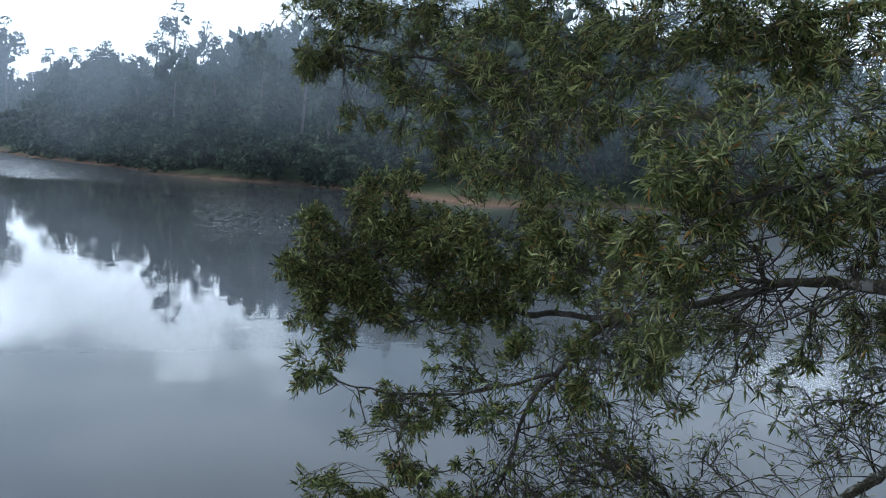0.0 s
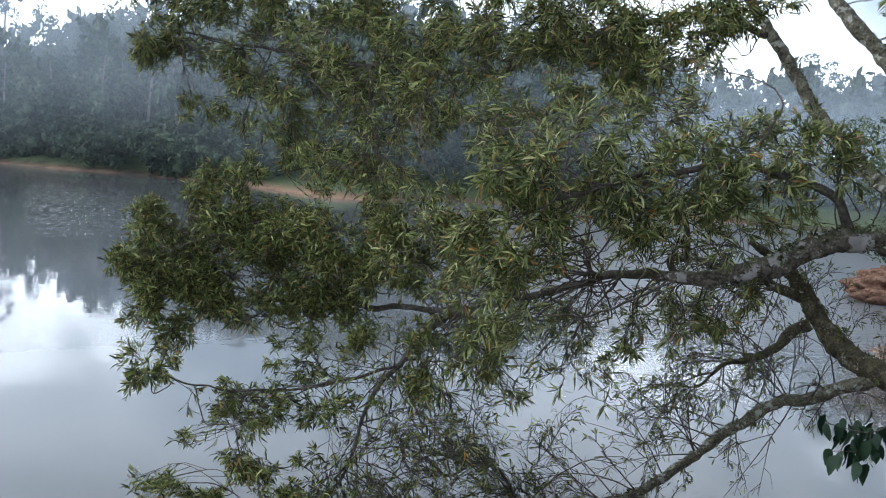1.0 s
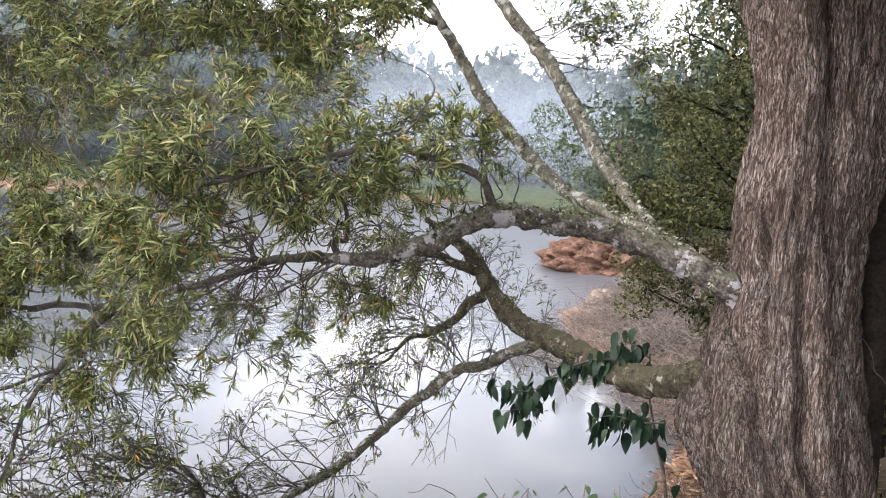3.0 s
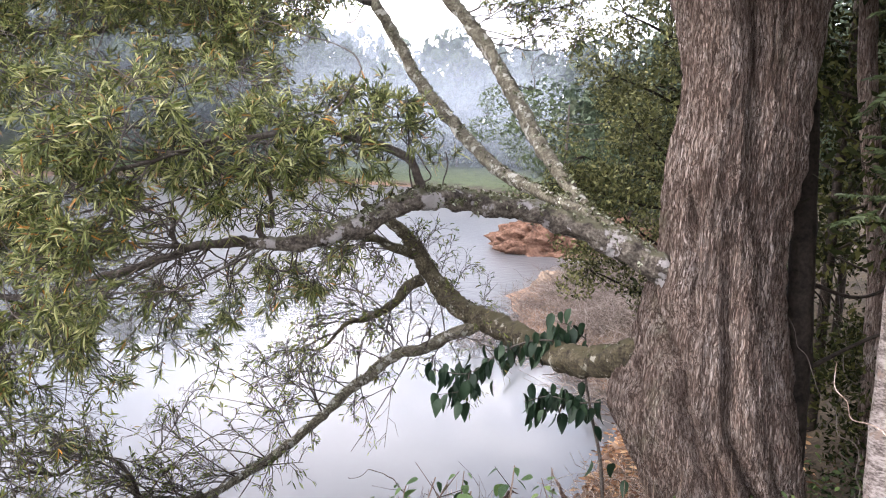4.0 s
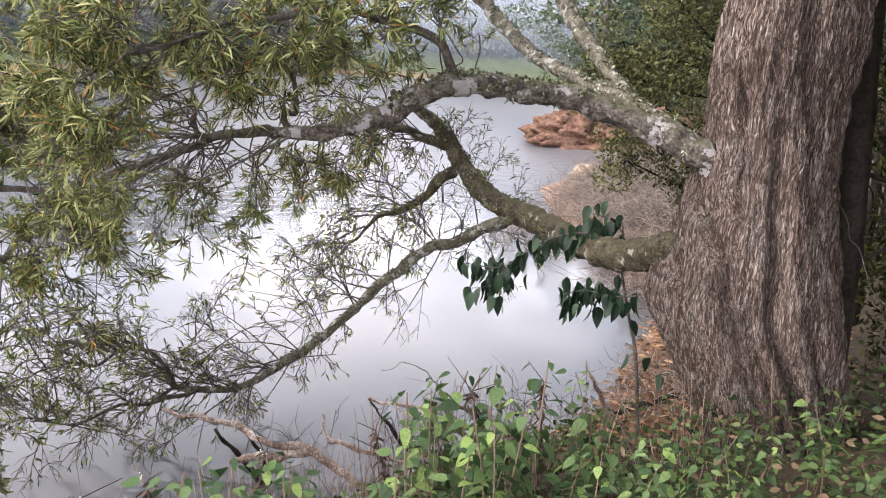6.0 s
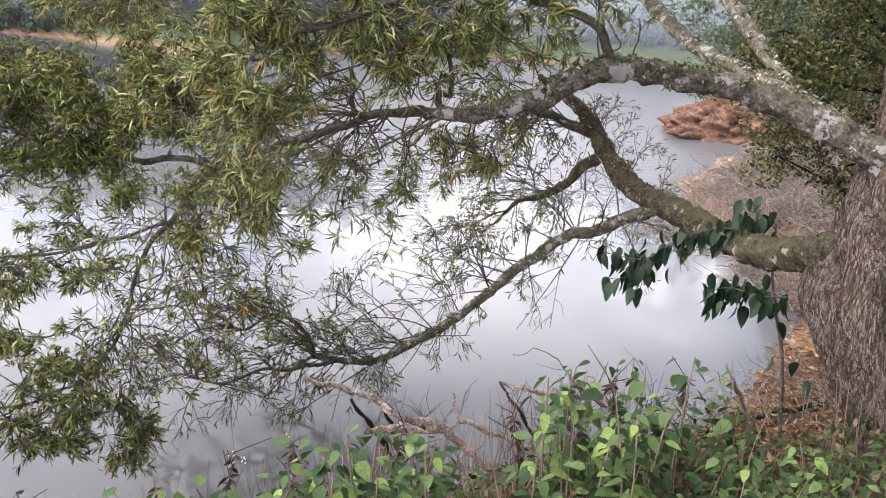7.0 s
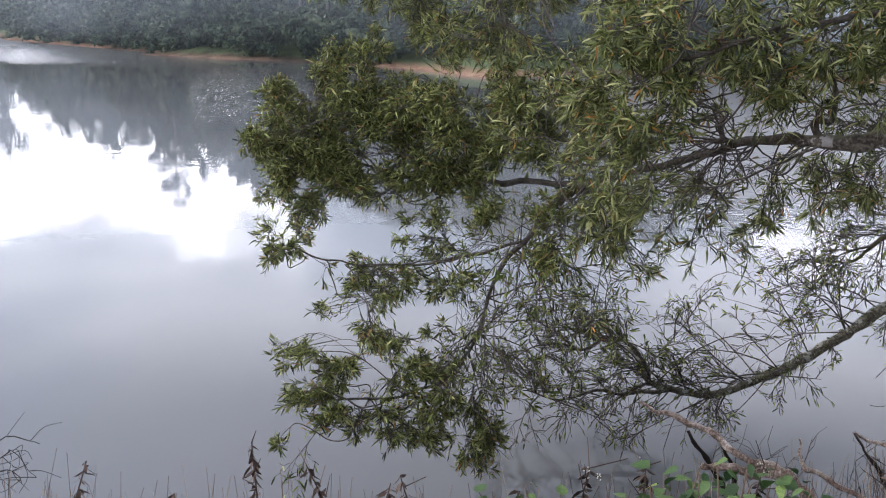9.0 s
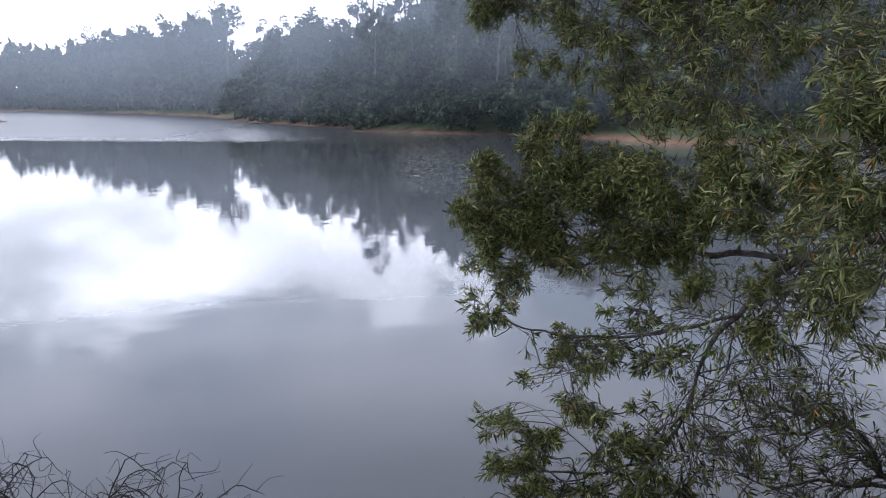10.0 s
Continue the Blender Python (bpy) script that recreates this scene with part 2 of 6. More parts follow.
ROCK = surf("pale_rock", [(0.34, (0.15, 0.10, 0.075)), (0.5, (0.30, 0.23, 0.17)), (0.66, (0.44, 0.36, 0.29))], scale=3, fine=18, rough=0.9, bump=0.7, reach=0.05)
LITTER = surf("leaf_litter", [(0.0, (0.10, 0.05, 0.03)), (0.5, (0.28, 0.15, 0.08)), (1.0, (0.50, 0.33, 0.19))], scale=4, rough=0.9, bump=0, island=True)
FLOWER = surf("white_flower", [(0.3, (0.6, 0.57, 0.5)), (0.7, (0.82, 0.8, 0.74))], scale=30, rough=0.7, bump=0)


def ground_material():
    m = bpy.data.materials.new("ground")
    m.use_nodes = True
    t = m.node_tree
    t.nodes.clear()
    add = nodes_of(t)
    co = add("ShaderNodeTexCoord").outputs["Object"]
    a = add("ShaderNodeTexNoise", {"Vector": co, "Scale": 0.8, "Detail": 8.0, "Roughness": 0.65})
    b = add("ShaderNodeTexNoise", {"Vector": co, "Scale": 14.0, "Detail": 5.0, "Roughness": 0.7})
    mixv = add("ShaderNodeMath", {0: a.outputs[0], 1: b.outputs[0]}, operation="ADD")
    half = add("ShaderNodeMath", {0: mixv.outputs[0], 1: 0.5}, operation="MULTIPLY").outputs[0]
    soil = ramp(add, half, [(0.34, (0.06, 0.038, 0.026)), (0.48, (0.22, 0.135, 0.09)), (0.62, (0.40, 0.26, 0.18))])
    mud = ramp(add, half, [(0.34, (0.03, 0.026, 0.02)), (0.62, (0.11, 0.085, 0.065))])
    wide = add("ShaderNodeTexNoise", {"Vector": co, "Scale": 0.055, "Detail": 3.0})
    soil = add("ShaderNodeMixRGB", {0: ramp(add, wide.outputs[0], [(0.36, (1, 1, 1)), (0.48, (0, 0, 0))]), 1: soil, 2: mud}).outputs[0]
    floor = ramp(add, half, [(0.36, (0.028, 0.022, 0.016)), (0.5, (0.06, 0.047, 0.032)), (0.64, (0.12, 0.095, 0.065))])
    grass = ramp(add, half, [(0.36, (0.05, 0.07, 0.035)), (0.64, (0.13, 0.16, 0.08))])
    yy = add("ShaderNodeSeparateXYZ", {0: co}).outputs[1]
    floor = add("ShaderNodeMixRGB", {0: add("ShaderNodeMapRange", {0: yy, 1: 35.0, 2: 50.0}).outputs[0], 1: floor, 2: grass}).outputs[0]
    h = add("ShaderNodeSeparateXYZ", {0: co}).outputs[2]
    wob = add("ShaderNodeMath", {0: a.outputs[0], 1: 1.2, 2: h}, operation="MULTIPLY_ADD").outputs[0]
    k = add("ShaderNodeMapRange", {0: wob, 1: 0.75, 2: 1.15}).outputs[0]
    col = add("ShaderNodeMixRGB", {0: k, 1: soil, 2: floor}).outputs[0]
    bs = add("ShaderNodeBsdfPrincipled", {"Base Color": col, "Roughness": 0.95, "Specular IOR Level": 0.2})
    bp = add("ShaderNodeBump", {"Height": half, "Strength": 0.8, "Distance": 0.05})
    t.links.new(bp.outputs[0], bs.inputs["Normal"])
    add("ShaderNodeOutputMaterial", {0: bs.outputs[0]})
    return m


def water_material():
    m = bpy.data.materials.new("lake_water")
    m.use_nodes = True
    t = m.node_tree
    t.nodes.clear()
    add = nodes_of(t)
    co = add("ShaderNodeTexCoord").outputs["Object"]
    fine = add("ShaderNodeTexNoise", {"Vector": co, "Scale": 1.6, "Detail": 3.0, "Roughness": 0.5})
    chop = add("ShaderNodeTexNoise", {"Vector": co, "Scale": 3.5, "Detail": 2.0, "Roughness": 0.5})
    sp = add("ShaderNodeSeparateXYZ", {0: co})
    out_far = add("ShaderNodeMapRange", {0: sp.outputs[1], 1: 58.0, 2: 66.0}).outputs[0]
    west = add("ShaderNodeMath", {0: sp.outputs[1], 1: 0.30, 2: sp.outputs[0]}, operation="MULTIPLY_ADD").outputs[0]
    west = add("ShaderNodeMapRange", {0: west, 1: 4.0, 2: -22.0}).outputs[0]
    open_water = add("ShaderNodeMath", {0: out_far, 1: west}, operation="MULTIPLY").outputs[0]
    ratio = add("ShaderNodeMath", {0: sp.outputs[0], 1: sp.outputs[1]}, operation="DIVIDE").outputs[0]
    ratio = add("ShaderNodeMath", {0: ratio, 1: 0.22}, operation="ADD").outputs[0]
    ratio = add("ShaderNodeMath", {0: ratio}, operation="ABSOLUTE").outputs[0]
    ratio = add("ShaderNodeMapRange", {0: ratio, 1: 0.085, 2: 0.03}).outputs[0]
    reach = add("ShaderNodeMath", {0: sp.outputs[1], 1: -46.0}, operation="ADD").outputs[0]
    reach = add("ShaderNodeMath", {0: reach}, operation="ABSOLUTE").outputs[0]
    reach = add("ShaderNodeMapRange", {0: reach, 1: 20.0, 2: 8.0}).outputs[0]
    patch = add("ShaderNodeMath", {0: ratio, 1: reach}, operation="MULTIPLY").outputs[0]
    sm = add("ShaderNodeMapping", {"Vector": co, "Scale": (5.0, 1.1, 1.0)})
    spots = add("ShaderNodeTexNoise", {"Vector": sm.outputs[0], "Scale": 1.0, "Detail": 2.0})
    spots = ramp(add, spots.outputs[0], [(0.5, (0, 0, 0)), (0.56, (1, 1, 1))])
    spots = add("ShaderNodeMath", {0: spots, 1: 0.8}, operation="MULTIPLY").outputs[0]
    patch = add("ShaderNodeMath", {0: patch, 1: spots}, operation="MULTIPLY").outputs[0]
    off = add("ShaderNodeVectorMath", {0: co}, operation="LENGTH").outputs["Value"]
    cove = add("ShaderNodeMapRange", {0: off, 1: 14.5, 2: 18.0}).outputs[0]
    east = add("ShaderNodeMath", {0: sp.outputs[1], 1: -0.14, 2: sp.outputs[0]}, operation="MULTIPLY_ADD").outputs[0]
    east = add("ShaderNodeMapRange", {0: east, 1: -2.0, 2: 2.5}).outputs[0]
    cove = add("ShaderNodeMath", {0: cove, 1: east}, operation="MULTIPLY").outputs[0]
    breeze = add("ShaderNodeMath", {0: open_water, 1: cove}, operation="MAXIMUM").outputs[0]
    gloss = add("ShaderNodeMapRange", {0: breeze, 1: 0.0, 2: 1.0, 3: 0.03, 4: 0.28}).outputs[0]
    stir = add("ShaderNodeMath", {0: patch, 1: 2.6, 2: breeze}, operation="MULTIPLY_ADD").outputs[0]
    stir = add("ShaderNodeMath", {0: open_water, 1: 2.0, 2: stir}, operation="MULTIPLY_ADD").outputs[0]
    chop2 = add("ShaderNodeMath", {0: chop.outputs[0], 1: stir}, operation="MULTIPLY")
    hsum = add("ShaderNodeMath", {0: chop2.outputs[0], 1: 13.0, 2: fine.outputs[0]}, operation="MULTIPLY_ADD")
    bp = add("ShaderNodeBump", {"Height": hsum.outputs[0], "Strength": 0.22, "Distance": 0.012})
    murk = add("ShaderNodeTexNoise", {"Vector": co, "Scale": 0.12, "Detail": 3.0})
    col = ramp(add, murk.outputs[0], [(0.35, (0.118, 0.124, 0.136)), (0.65, (0.15, 0.152, 0.16))])
    bs = add("ShaderNodeBsdfPrincipled", {"Base Color": col, "Roughness": gloss, "IOR": 1.33, "Specular IOR Level": 0.9, "Normal": bp.outputs[0]})
    add("ShaderNodeOutputMaterial", {0: bs.outputs[0]})
    return m


def mist_material(name, dens_most, low, high, fade, a0, a1, scale):
    """Drifting mist: lets most light by, scatters the rest. It thickens from low to high, thins out over fade metres above,
    and thins out towards the bearings a0 and a1."""
    m = bpy.data.materials.new(name)
    m.use_nodes = True
    t = m.node_tree
    t.nodes.clear()
    add = nodes_of(t)
    co = add("ShaderNodeTexCoord").outputs["Object"]
    sep = add("ShaderNodeSeparateXYZ", {0: co})
    h = sep.outputs[2]
    mp = add("ShaderNodeMapping", {"Vector": co, "Scale": (1, 1, 1.5)})
    n = add("ShaderNodeTexNoise", {"Vector": mp.outputs[0], "Scale": scale, "Detail": 4.0, "Roughness": 0.5})
    wave = add("ShaderNodeMapRange", {0: n.outputs[0], 1: 0.3, 2: 0.7, 3: -0.2 * fade, 4: 0.2 * fade}).outputs[0]
    hw = add("ShaderNodeMath", {0: h, 1: wave}, operation="ADD").outputs[0]
    rise = add("ShaderNodeMapRange", {0: hw, 1: low, 2: high, 3: 0.15, 4: 1.0}, interpolation_type="SMOOTHSTEP").outputs[0]
    fall = add("ShaderNodeMapRange", {0: hw, 1: high, 2: high + fade, 3: 1.0, 4: 0.0}, interpolation_type="SMOOTHSTEP").outputs[0]
    foot = add("ShaderNodeMapRange", {0: h, 1: 0.1, 2: 2.5}).outputs[0]
    az = add("ShaderNodeMath", {0: sep.outputs[0], 1: sep.outputs[1]}, operation="ARCTAN2").outputs[0]
    e0 = add("ShaderNodeMapRange", {0: az, 1: radians(a0), 2: radians(a0 + 7)}, interpolation_type="SMOOTHSTEP").outputs[0]
    e1 = add("ShaderNodeMapRange", {0: az, 1: radians(a1 - 7), 2: radians(a1), 3: 1.0, 4: 0.0}, interpolation_type="SMOOTHSTEP").outputs[0]
    dens = dens_most
    for k in (rise, fall, foot, e0, e1):
        dens = add("ShaderNodeMath", {0: k, 1: dens}, operation="MULTIPLY", use_clamp=True).outputs[0]
    clear = add("ShaderNodeBsdfTransparent")
    d = add("ShaderNodeBsdfDiffuse", {0: (0.79, 0.88, 1.0, 1)})
    tr = add("ShaderNodeBsdfTranslucent", {0: (0.79, 0.88, 1.0, 1)})
    sc = add("ShaderNodeMixShader", {0: 0.5, 1: d.outputs[0], 2: tr.outputs[0]})
    mx = add("ShaderNodeMixShader", {0: dens, 1: clear.outputs[0], 2: sc.outputs[0]})
    add("ShaderNodeOutputMaterial", {0: mx.outputs[0]})
    return m


GROUND, WATER = ground_material(), water_material()


# ---- mesh helpers ----
class Geo:
    """Collects points and faces, kept by their number of corners."""
    def __init__(self):
        self.v, self.f, self.n = [], {}, 0

    def put(self, pts, faces):
        pts = np.asarray(pts, float).reshape(-1, 3)
        if isinstance(faces, np.ndarray):
            self.f.setdefault(faces.shape[1], []).append(faces + self.n)
        else:
            by = {}
            for q in faces:
                by.setdefault(len(q), []).append(q)
            for c, qs in by.items():
                self.f.setdefault(c, []).append(np.array(qs) + self.n)
        self.v.append(pts)
        self.n += len(pts)

    def mesh(self, name, material, smooth=True):
        me = bpy.data.meshes.new(name)
        pts = np.concatenate(self.v)
        groups = [(c, np.concatenate(q)) for c, q in sorted(self.f.items())]
        loops = np.concatenate([q.ravel() for c, q in groups]).astype(np.int32)
        sizes = np.concatenate([np.full(len(q), c) for c, q in groups])
        starts = np.concatenate([[0], np.cumsum(sizes)[:-1]]).astype(np.int32)
        me.vertices.add(len(pts))
        me.vertices.foreach_set("co", pts.astype(np.float32).ravel())
        me.loops.add(len(loops))
        me.loops.foreach_set("vertex_index", loops)
        me.polygons.add(len(starts))
        me.polygons.foreach_set("loop_start", starts)
        me.update(calc_edges=True)
        me.validate()
        me.materials.append(material)
        me.polygons.foreach_set("use_smooth", np.full(len(me.polygons), bool(smooth)))
        me.update()
        return me


def part(name, geo, material, parent=None, label="", smooth=True):
    ob = new(name, geo.mesh(name, material, smooth))
    if parent is not None:
        ob.parent = parent
    return tagged(ob, label) if label else ob


def thing(name, place, label, category, group="", kind=""):
    ob = new(name)
    ob.empty_display_size = 0.1
    ob.location = place
    return tagged(ob, label, category, group, kind)


def under(ob, parent):
    """Parents ob and leaves it where it lies in the world."""
    ob.parent = parent
    ob.matrix_parent_inverse = Matrix.Translation(parent.location).inverted()
    return ob


def wpart(name, geo, material, parent, label="", smooth=True):
    """A part whose points are given in the world."""
    ob = new(name, geo.mesh(name, material, smooth))
    under(ob, parent)
    return tagged(ob, label) if label else ob


def smooth_line(points, per=6):
    """Catmull-Rom through the points."""
    p = np.asarray(points, float)
    if len(p) < 3:
        return np.linspace(p[0], p[-1], per + 1)
    q = np.vstack([2 * p[0] - p[1], p, 2 * p[-1] - p[-2]])
    out = []
    for i in range(1, len(q) - 2):
        a, b, c, d = q[i - 1], q[i], q[i + 1], q[i + 2]
        for s in np.linspace(0, 1, per, endpoint=False):
            out.append(0.5 * (2 * b + (c - a) * s + (2 * a - 5 * b + 4 * c - d) * s * s + (3 * b - a - 3 * c + d) * s ** 3))
    out.append(p[-1])
    return np.array(out)


def tube(geo, line, radii, sides=6, rough=0.0, freq=6.0, cap=True):
    """A tapered tube along a line; rough: uneven bark, in parts of the radius."""
    line = np.asarray(line, float)
    n = len(line)
    radii = np.interp(np.linspace(0, 1, n), np.linspace(0, 1, len(radii)), radii)
    tan = np.gradient(line, axis=0)
    tan /= np.linalg.norm(tan, axis=1)[:, None] + 1e-9
    ref = np.array([0.31, 0.17, 0.94])
    ref -= tan[0] * ref.dot(tan[0])
    ang = np.linspace(0, 2 * np.pi, sides, endpoint=False)
    pts = []
    for i in range(n):
        ref = ref - tan[i] * ref.dot(tan[i])
        ref /= np.linalg.norm(ref) + 1e-9
        bi = np.cross(tan[i], ref)
        r = np.full(sides, radii[i])
        ring = np.cos(ang)[:, None] * ref + np.sin(ang)[:, None] * bi
        if rough:
            r = r * np.array([1 + rough * noise.noise(Vector((line[i] + k * radii[i]) * freq)) + 0.5 * rough * noise.noise(Vector((line[i] + k * radii[i]) * freq * 3.1)) for k in ring])
        pts.append(line[i] + ring * r[:, None])
    k = np.arange(sides)
    a = (np.arange(n - 1)[:, None] * sides + k).ravel()
    b = (np.arange(n - 1)[:, None] * sides + (k + 1) % sides).ravel()
    if cap and sides > 3:
        geo.f.setdefault(sides, []).append(np.array([k[::-1], k + (n - 1) * sides]) + geo.n)
    geo.put(np.concatenate(pts), np.stack([a, b, b + sides, a + sides], 1))


rng = np.random.default_rng(7)


def unit(v):
    v = np.asarray(v, float)
    return v / (np.linalg.norm(v, axis=-1, keepdims=True) + 1e-9)


def blades(geo, base, way, length, width, curl=0.25, wide=0.45):
    """Many narrow sickle leaves at once: base and way (n,3), length and width (n)."""
    n = len(base)
    if n == 0:
        return
    way = unit(way)
    side = unit(np.cross(way, unit(rng.normal(size=(n, 3)))))
    bend = unit(np.cross(way, side)) * curl * rng.uniform(0.3, 1.4, n)[:, None] + np.array([0, 0, -0.24])
    L, w = length[:, None], width[:, None] * 0.5
    p1 = base + way * L * wide + bend * L * 0.12
    p2 = base + way * L * 0.78 + bend * L * 0.38
    p3 = base + way * L + bend * L * 0.75
    pts = np.stack([base, p1 + side * w, p1 - side * w, p2 + side * w * 0.75, p2 - side * w * 0.75, p3], 1).reshape(-1, 3)
    idx = np.arange(n)[:, None] * 6
    tris = np.concatenate([idx + np.array((0, 2, 1)), idx + np.array((3, 4, 5))])
    geo.f.setdefault(4, []).append(idx + np.array((1, 2, 4, 3)) + geo.n)
    geo.put(pts, tris)


def thin_twigs(geo, start, mid, end, radius, tip=0.4, rings=4):
    """Many three-sided bent twigs at once, each from start by mid to end."""
    n = len(start)
    if n == 0:
        return
    radius = np.broadcast_to(np.asarray(radius, float), (n,))
    way = unit(end - start)
    a = unit(np.cross(way, unit(rng.normal(size=(n, 3)))))
    b = np.cross(way, a)
    pts = []
    for s in np.linspace(0, 1, rings):
        c = (1 - s) ** 2 * start + 2 * s * (1 - s) * mid + s * s * end
        w = (radius * (1 - (1 - tip) * s))[:, None]
        for g in (0, 2.094, 4.189):
            pts.append(c + (a * math.cos(g) + b * math.sin(g)) * w)
    pts = np.stack(pts, 1).reshape(-1, 3)
    cell = np.array([(3 * i + k, 3 * i + (k + 1) % 3, 3 * i + 3 + (k + 1) % 3, 3 * i + 3 + k) for i in range(rings - 1) for k in range(3)])
    geo.put(pts, (np.arange(n)[:, None, None] * (3 * rings) + cell).reshape(-1, 4))


# ---- the plan of lake and land ----
SHORE = [(-20, 4.6), (-6, 4.25), (0, 4.15), (1.6, 4.4), (3.0, 4.8), (4.6, 4.9), (5.5, 5.3), (5.95, 5.65), (6.5, 6.1), (7.2, 6.6), (8.1, 7.3), (9.0, 9.2), (9.6, 10.6), (10.2, 12.2), (12.2, 15.5), (13.6, 16.0),
         (17.5, 18.2), (20.4, 20.0), (18.5, 20.8), (17.8, 21.8), (18.0, 23.9), (24, 30), (45, 52), (43, 66), (30, 75), (11, 70), (3, 61), (-4, 72), (-13, 79),
         (-22, 81), (-30, 84), (-29, 89), (-62, 122), (-80, 150), (-90, 163), (-150, 216), (-212, 253), (-330, 300), (-260, 190), (-112, 112), (-101, 118), (-96, 112), (-90, 60), (-60, 12)]
shore = np.array(SHORE, float)


def land(x, y):
    """Distance from the lake's edge: positive on land. x, y: arrays."""
    x, y = np.atleast_1d(x).astype(float), np.atleast_1d(y).astype(float)
    best = np.full(x.shape, 1e9)
    inside = np.zeros(x.shape, bool)
    for (ax, ay), (bx, by) in zip(shore, np.roll(shore, -1, 0)):
        dx, dy = bx - ax, by - ay
        s = np.clip(((x - ax) * dx + (y - ay) * dy) / (dx * dx + dy * dy), 0, 1)
        best = np.minimum(best, np.hypot(x - ax - s * dx, y - ay - s * dy))
        if ay != by:
            hit = (ay > y) != (by > y)
            inside ^= hit & (x < dx * (y - ay) / dy + ax)
    return np.where(inside, -best, best)


def height(x, y):
    """Height of the ground over the lake's level."""
    x, y = np.atleast_1d(x).astype(float), np.atleast_1d(y).astype(float)
    d = land(x, y)
    r, az = np.hypot(x, y), np.degrees(np.arctan2(x, y))
    near = 1.75 * (1 - np.exp(-np.maximum(d, 0) / 2.9))
    slope = np.interp(az, [-60, -36, -28, -22, -10, 5, 18, 30, 45, 60, 90], [0.05, 0.05, 0.14, 0.22, 0.27, 0.30, 0.24, 0.09, 0.10, 0.12, 0.08])
    top = np.interp(az, [-60, -36, -28, -20, -8, 5, 18, 32, 45, 60, 90], [7, 7, 10, 16, 25, 28, 21, 9, 9, 10, 6])
    hill = top * (1 - np.exp(-np.maximum(d - 1.5, 0) * slope / np.maximum(top, 1)))
    far = 0.35 * (1 - np.exp(-np.maximum(d, 0) / 1.0)) + hill
    k = np.clip((r - 14) / 26, 0, 1)
    z = near * (1 - k) + far * k
    return np.where(d > 0, z, np.maximum(-0.16 * -d, -2.5) - 0.03)


def h1(x, y):
    return float(height(x, y)[0])


def build_ground():
    radii = np.concatenate([np.arange(0.15, 9, 0.18), np.geomspace(9, 420, 120), [600, 1000, 2000, 4000]])
    ang = np.radians(np.concatenate([np.arange(-62, 90, 0.75), np.arange(90, 298, 6)]))
    rr, aa = np.meshgrid(radii, ang, indexing="ij")
    x, y = rr * np.sin(aa), rr * np.cos(aa)
    z = height(x.ravel(), y.ravel()).reshape(x.shape)
    jit = np.array([noise.noise(Vector((a * 0.9, b * 0.9, 0))) * 0.06 + noise.noise(Vector((a * 4, b * 4, 3))) * 0.02 for a, b in zip(x.ravel(), y.ravel())]).reshape(x.shape)
    z = z + np.where(z > 0, jit * np.clip(z / 0.3, 0, 1), 0)
    n, m = x.shape
    g = Geo()
    pts = np.concatenate([[[0, 0, h1(0, 0)]], np.stack([x, y, z], -1).reshape(-1, 3)])
    faces = [(0, 1 + (k + 1) % m, 1 + k) for k in range(m)]
    for i in range(n - 1):
        for k in range(m):
            a, b = 1 + i * m + k, 1 + i * m + (k + 1) % m
            faces.append((a, b, b + m, a + m))
    g.put(pts, faces)
    ob = part("ground", g, GROUND)
    tagged(ob, "reddish earth bank and wooded hills round the lake", "ground", kind="structure")
    w = Geo()
    R = 700
    w.put([(-R, 2, 0), (R, 2, 0), (R, R, 0), (-R, R, 0)], [(0, 1, 2, 3)])
    tagged(part("water", w, WATER), "calm grey lake water mirroring sky and trees", "lake", kind="structure")


build_ground()


# ---- the great tree ----
TREE = (4.66, 3.22)
tree = thing("wattle_tree", (*TREE, h1(*TREE)), "old leaning wattle tree with fibrous bark at the water's edge", "tree")


# folds where the stems have grown together: heights, bearings from the viewer's side, depths, width
FOLDS = (([1.6, 2.3, 2.6, 2.9, 3.2, 3.5, 3.8, 6.4], [1.15, 1.0, 0.80, 0.53, 0.33, 0.22, 0.14, 0.1], [0.0, 0.18, 0.38, 0.48, 0.54, 0.60, 0.62, 0.6], 0.19),
         ([0.8, 1.1, 1.4, 1.6, 1.9, 2.2, 2.45, 2.65, 2.95], [0.54, 0.50, 0.46, 0.38, 0.29, 0.25, 0.24, 0.10, 0.0], [0.12, 0.16, 0.17, 0.18, 0.17, 0.15, 0.20, 0.18, 0.0], 0.10),
         ([0.8, 1.2, 1.47, 1.66, 1.97, 2.15, 2.32, 2.45], [-0.15, -0.11, -0.07, -0.10, -0.31, -0.62, -0.94, -1.15], [0.10, 0.14, 0.18, 0.20, 0.20, 0.20, 0.20, 0.0], 0.11),
         ([2.2, 2.35, 2.55, 2.7, 2.88, 3.05], [-0.10, -0.22, -0.36, -0.50, -0.61, -0.70], [0.0, 0.14, 0.18, 0.20, 0.22, 0.0], 0.10),
         ([1.1, 1.5, 1.65, 1.95, 2.1], [-0.45, -0.62, -0.76, -1.03, -1.1], [0.0, 0.12, 0.14, 0.13, 0.0], 0.10),
         ([0.8, 1.3, 1.7, 2.0], [0.20, 0.16, 0.12, 0.05], [0.10, 0.12, 0.10, 0.0], 0.07),
         ([0.6, 1.4, 2.2, 2.6], [0.90, 0.86, 0.80, 0.75], [0.12, 0.13, 0.10, 0.0], 0.12))


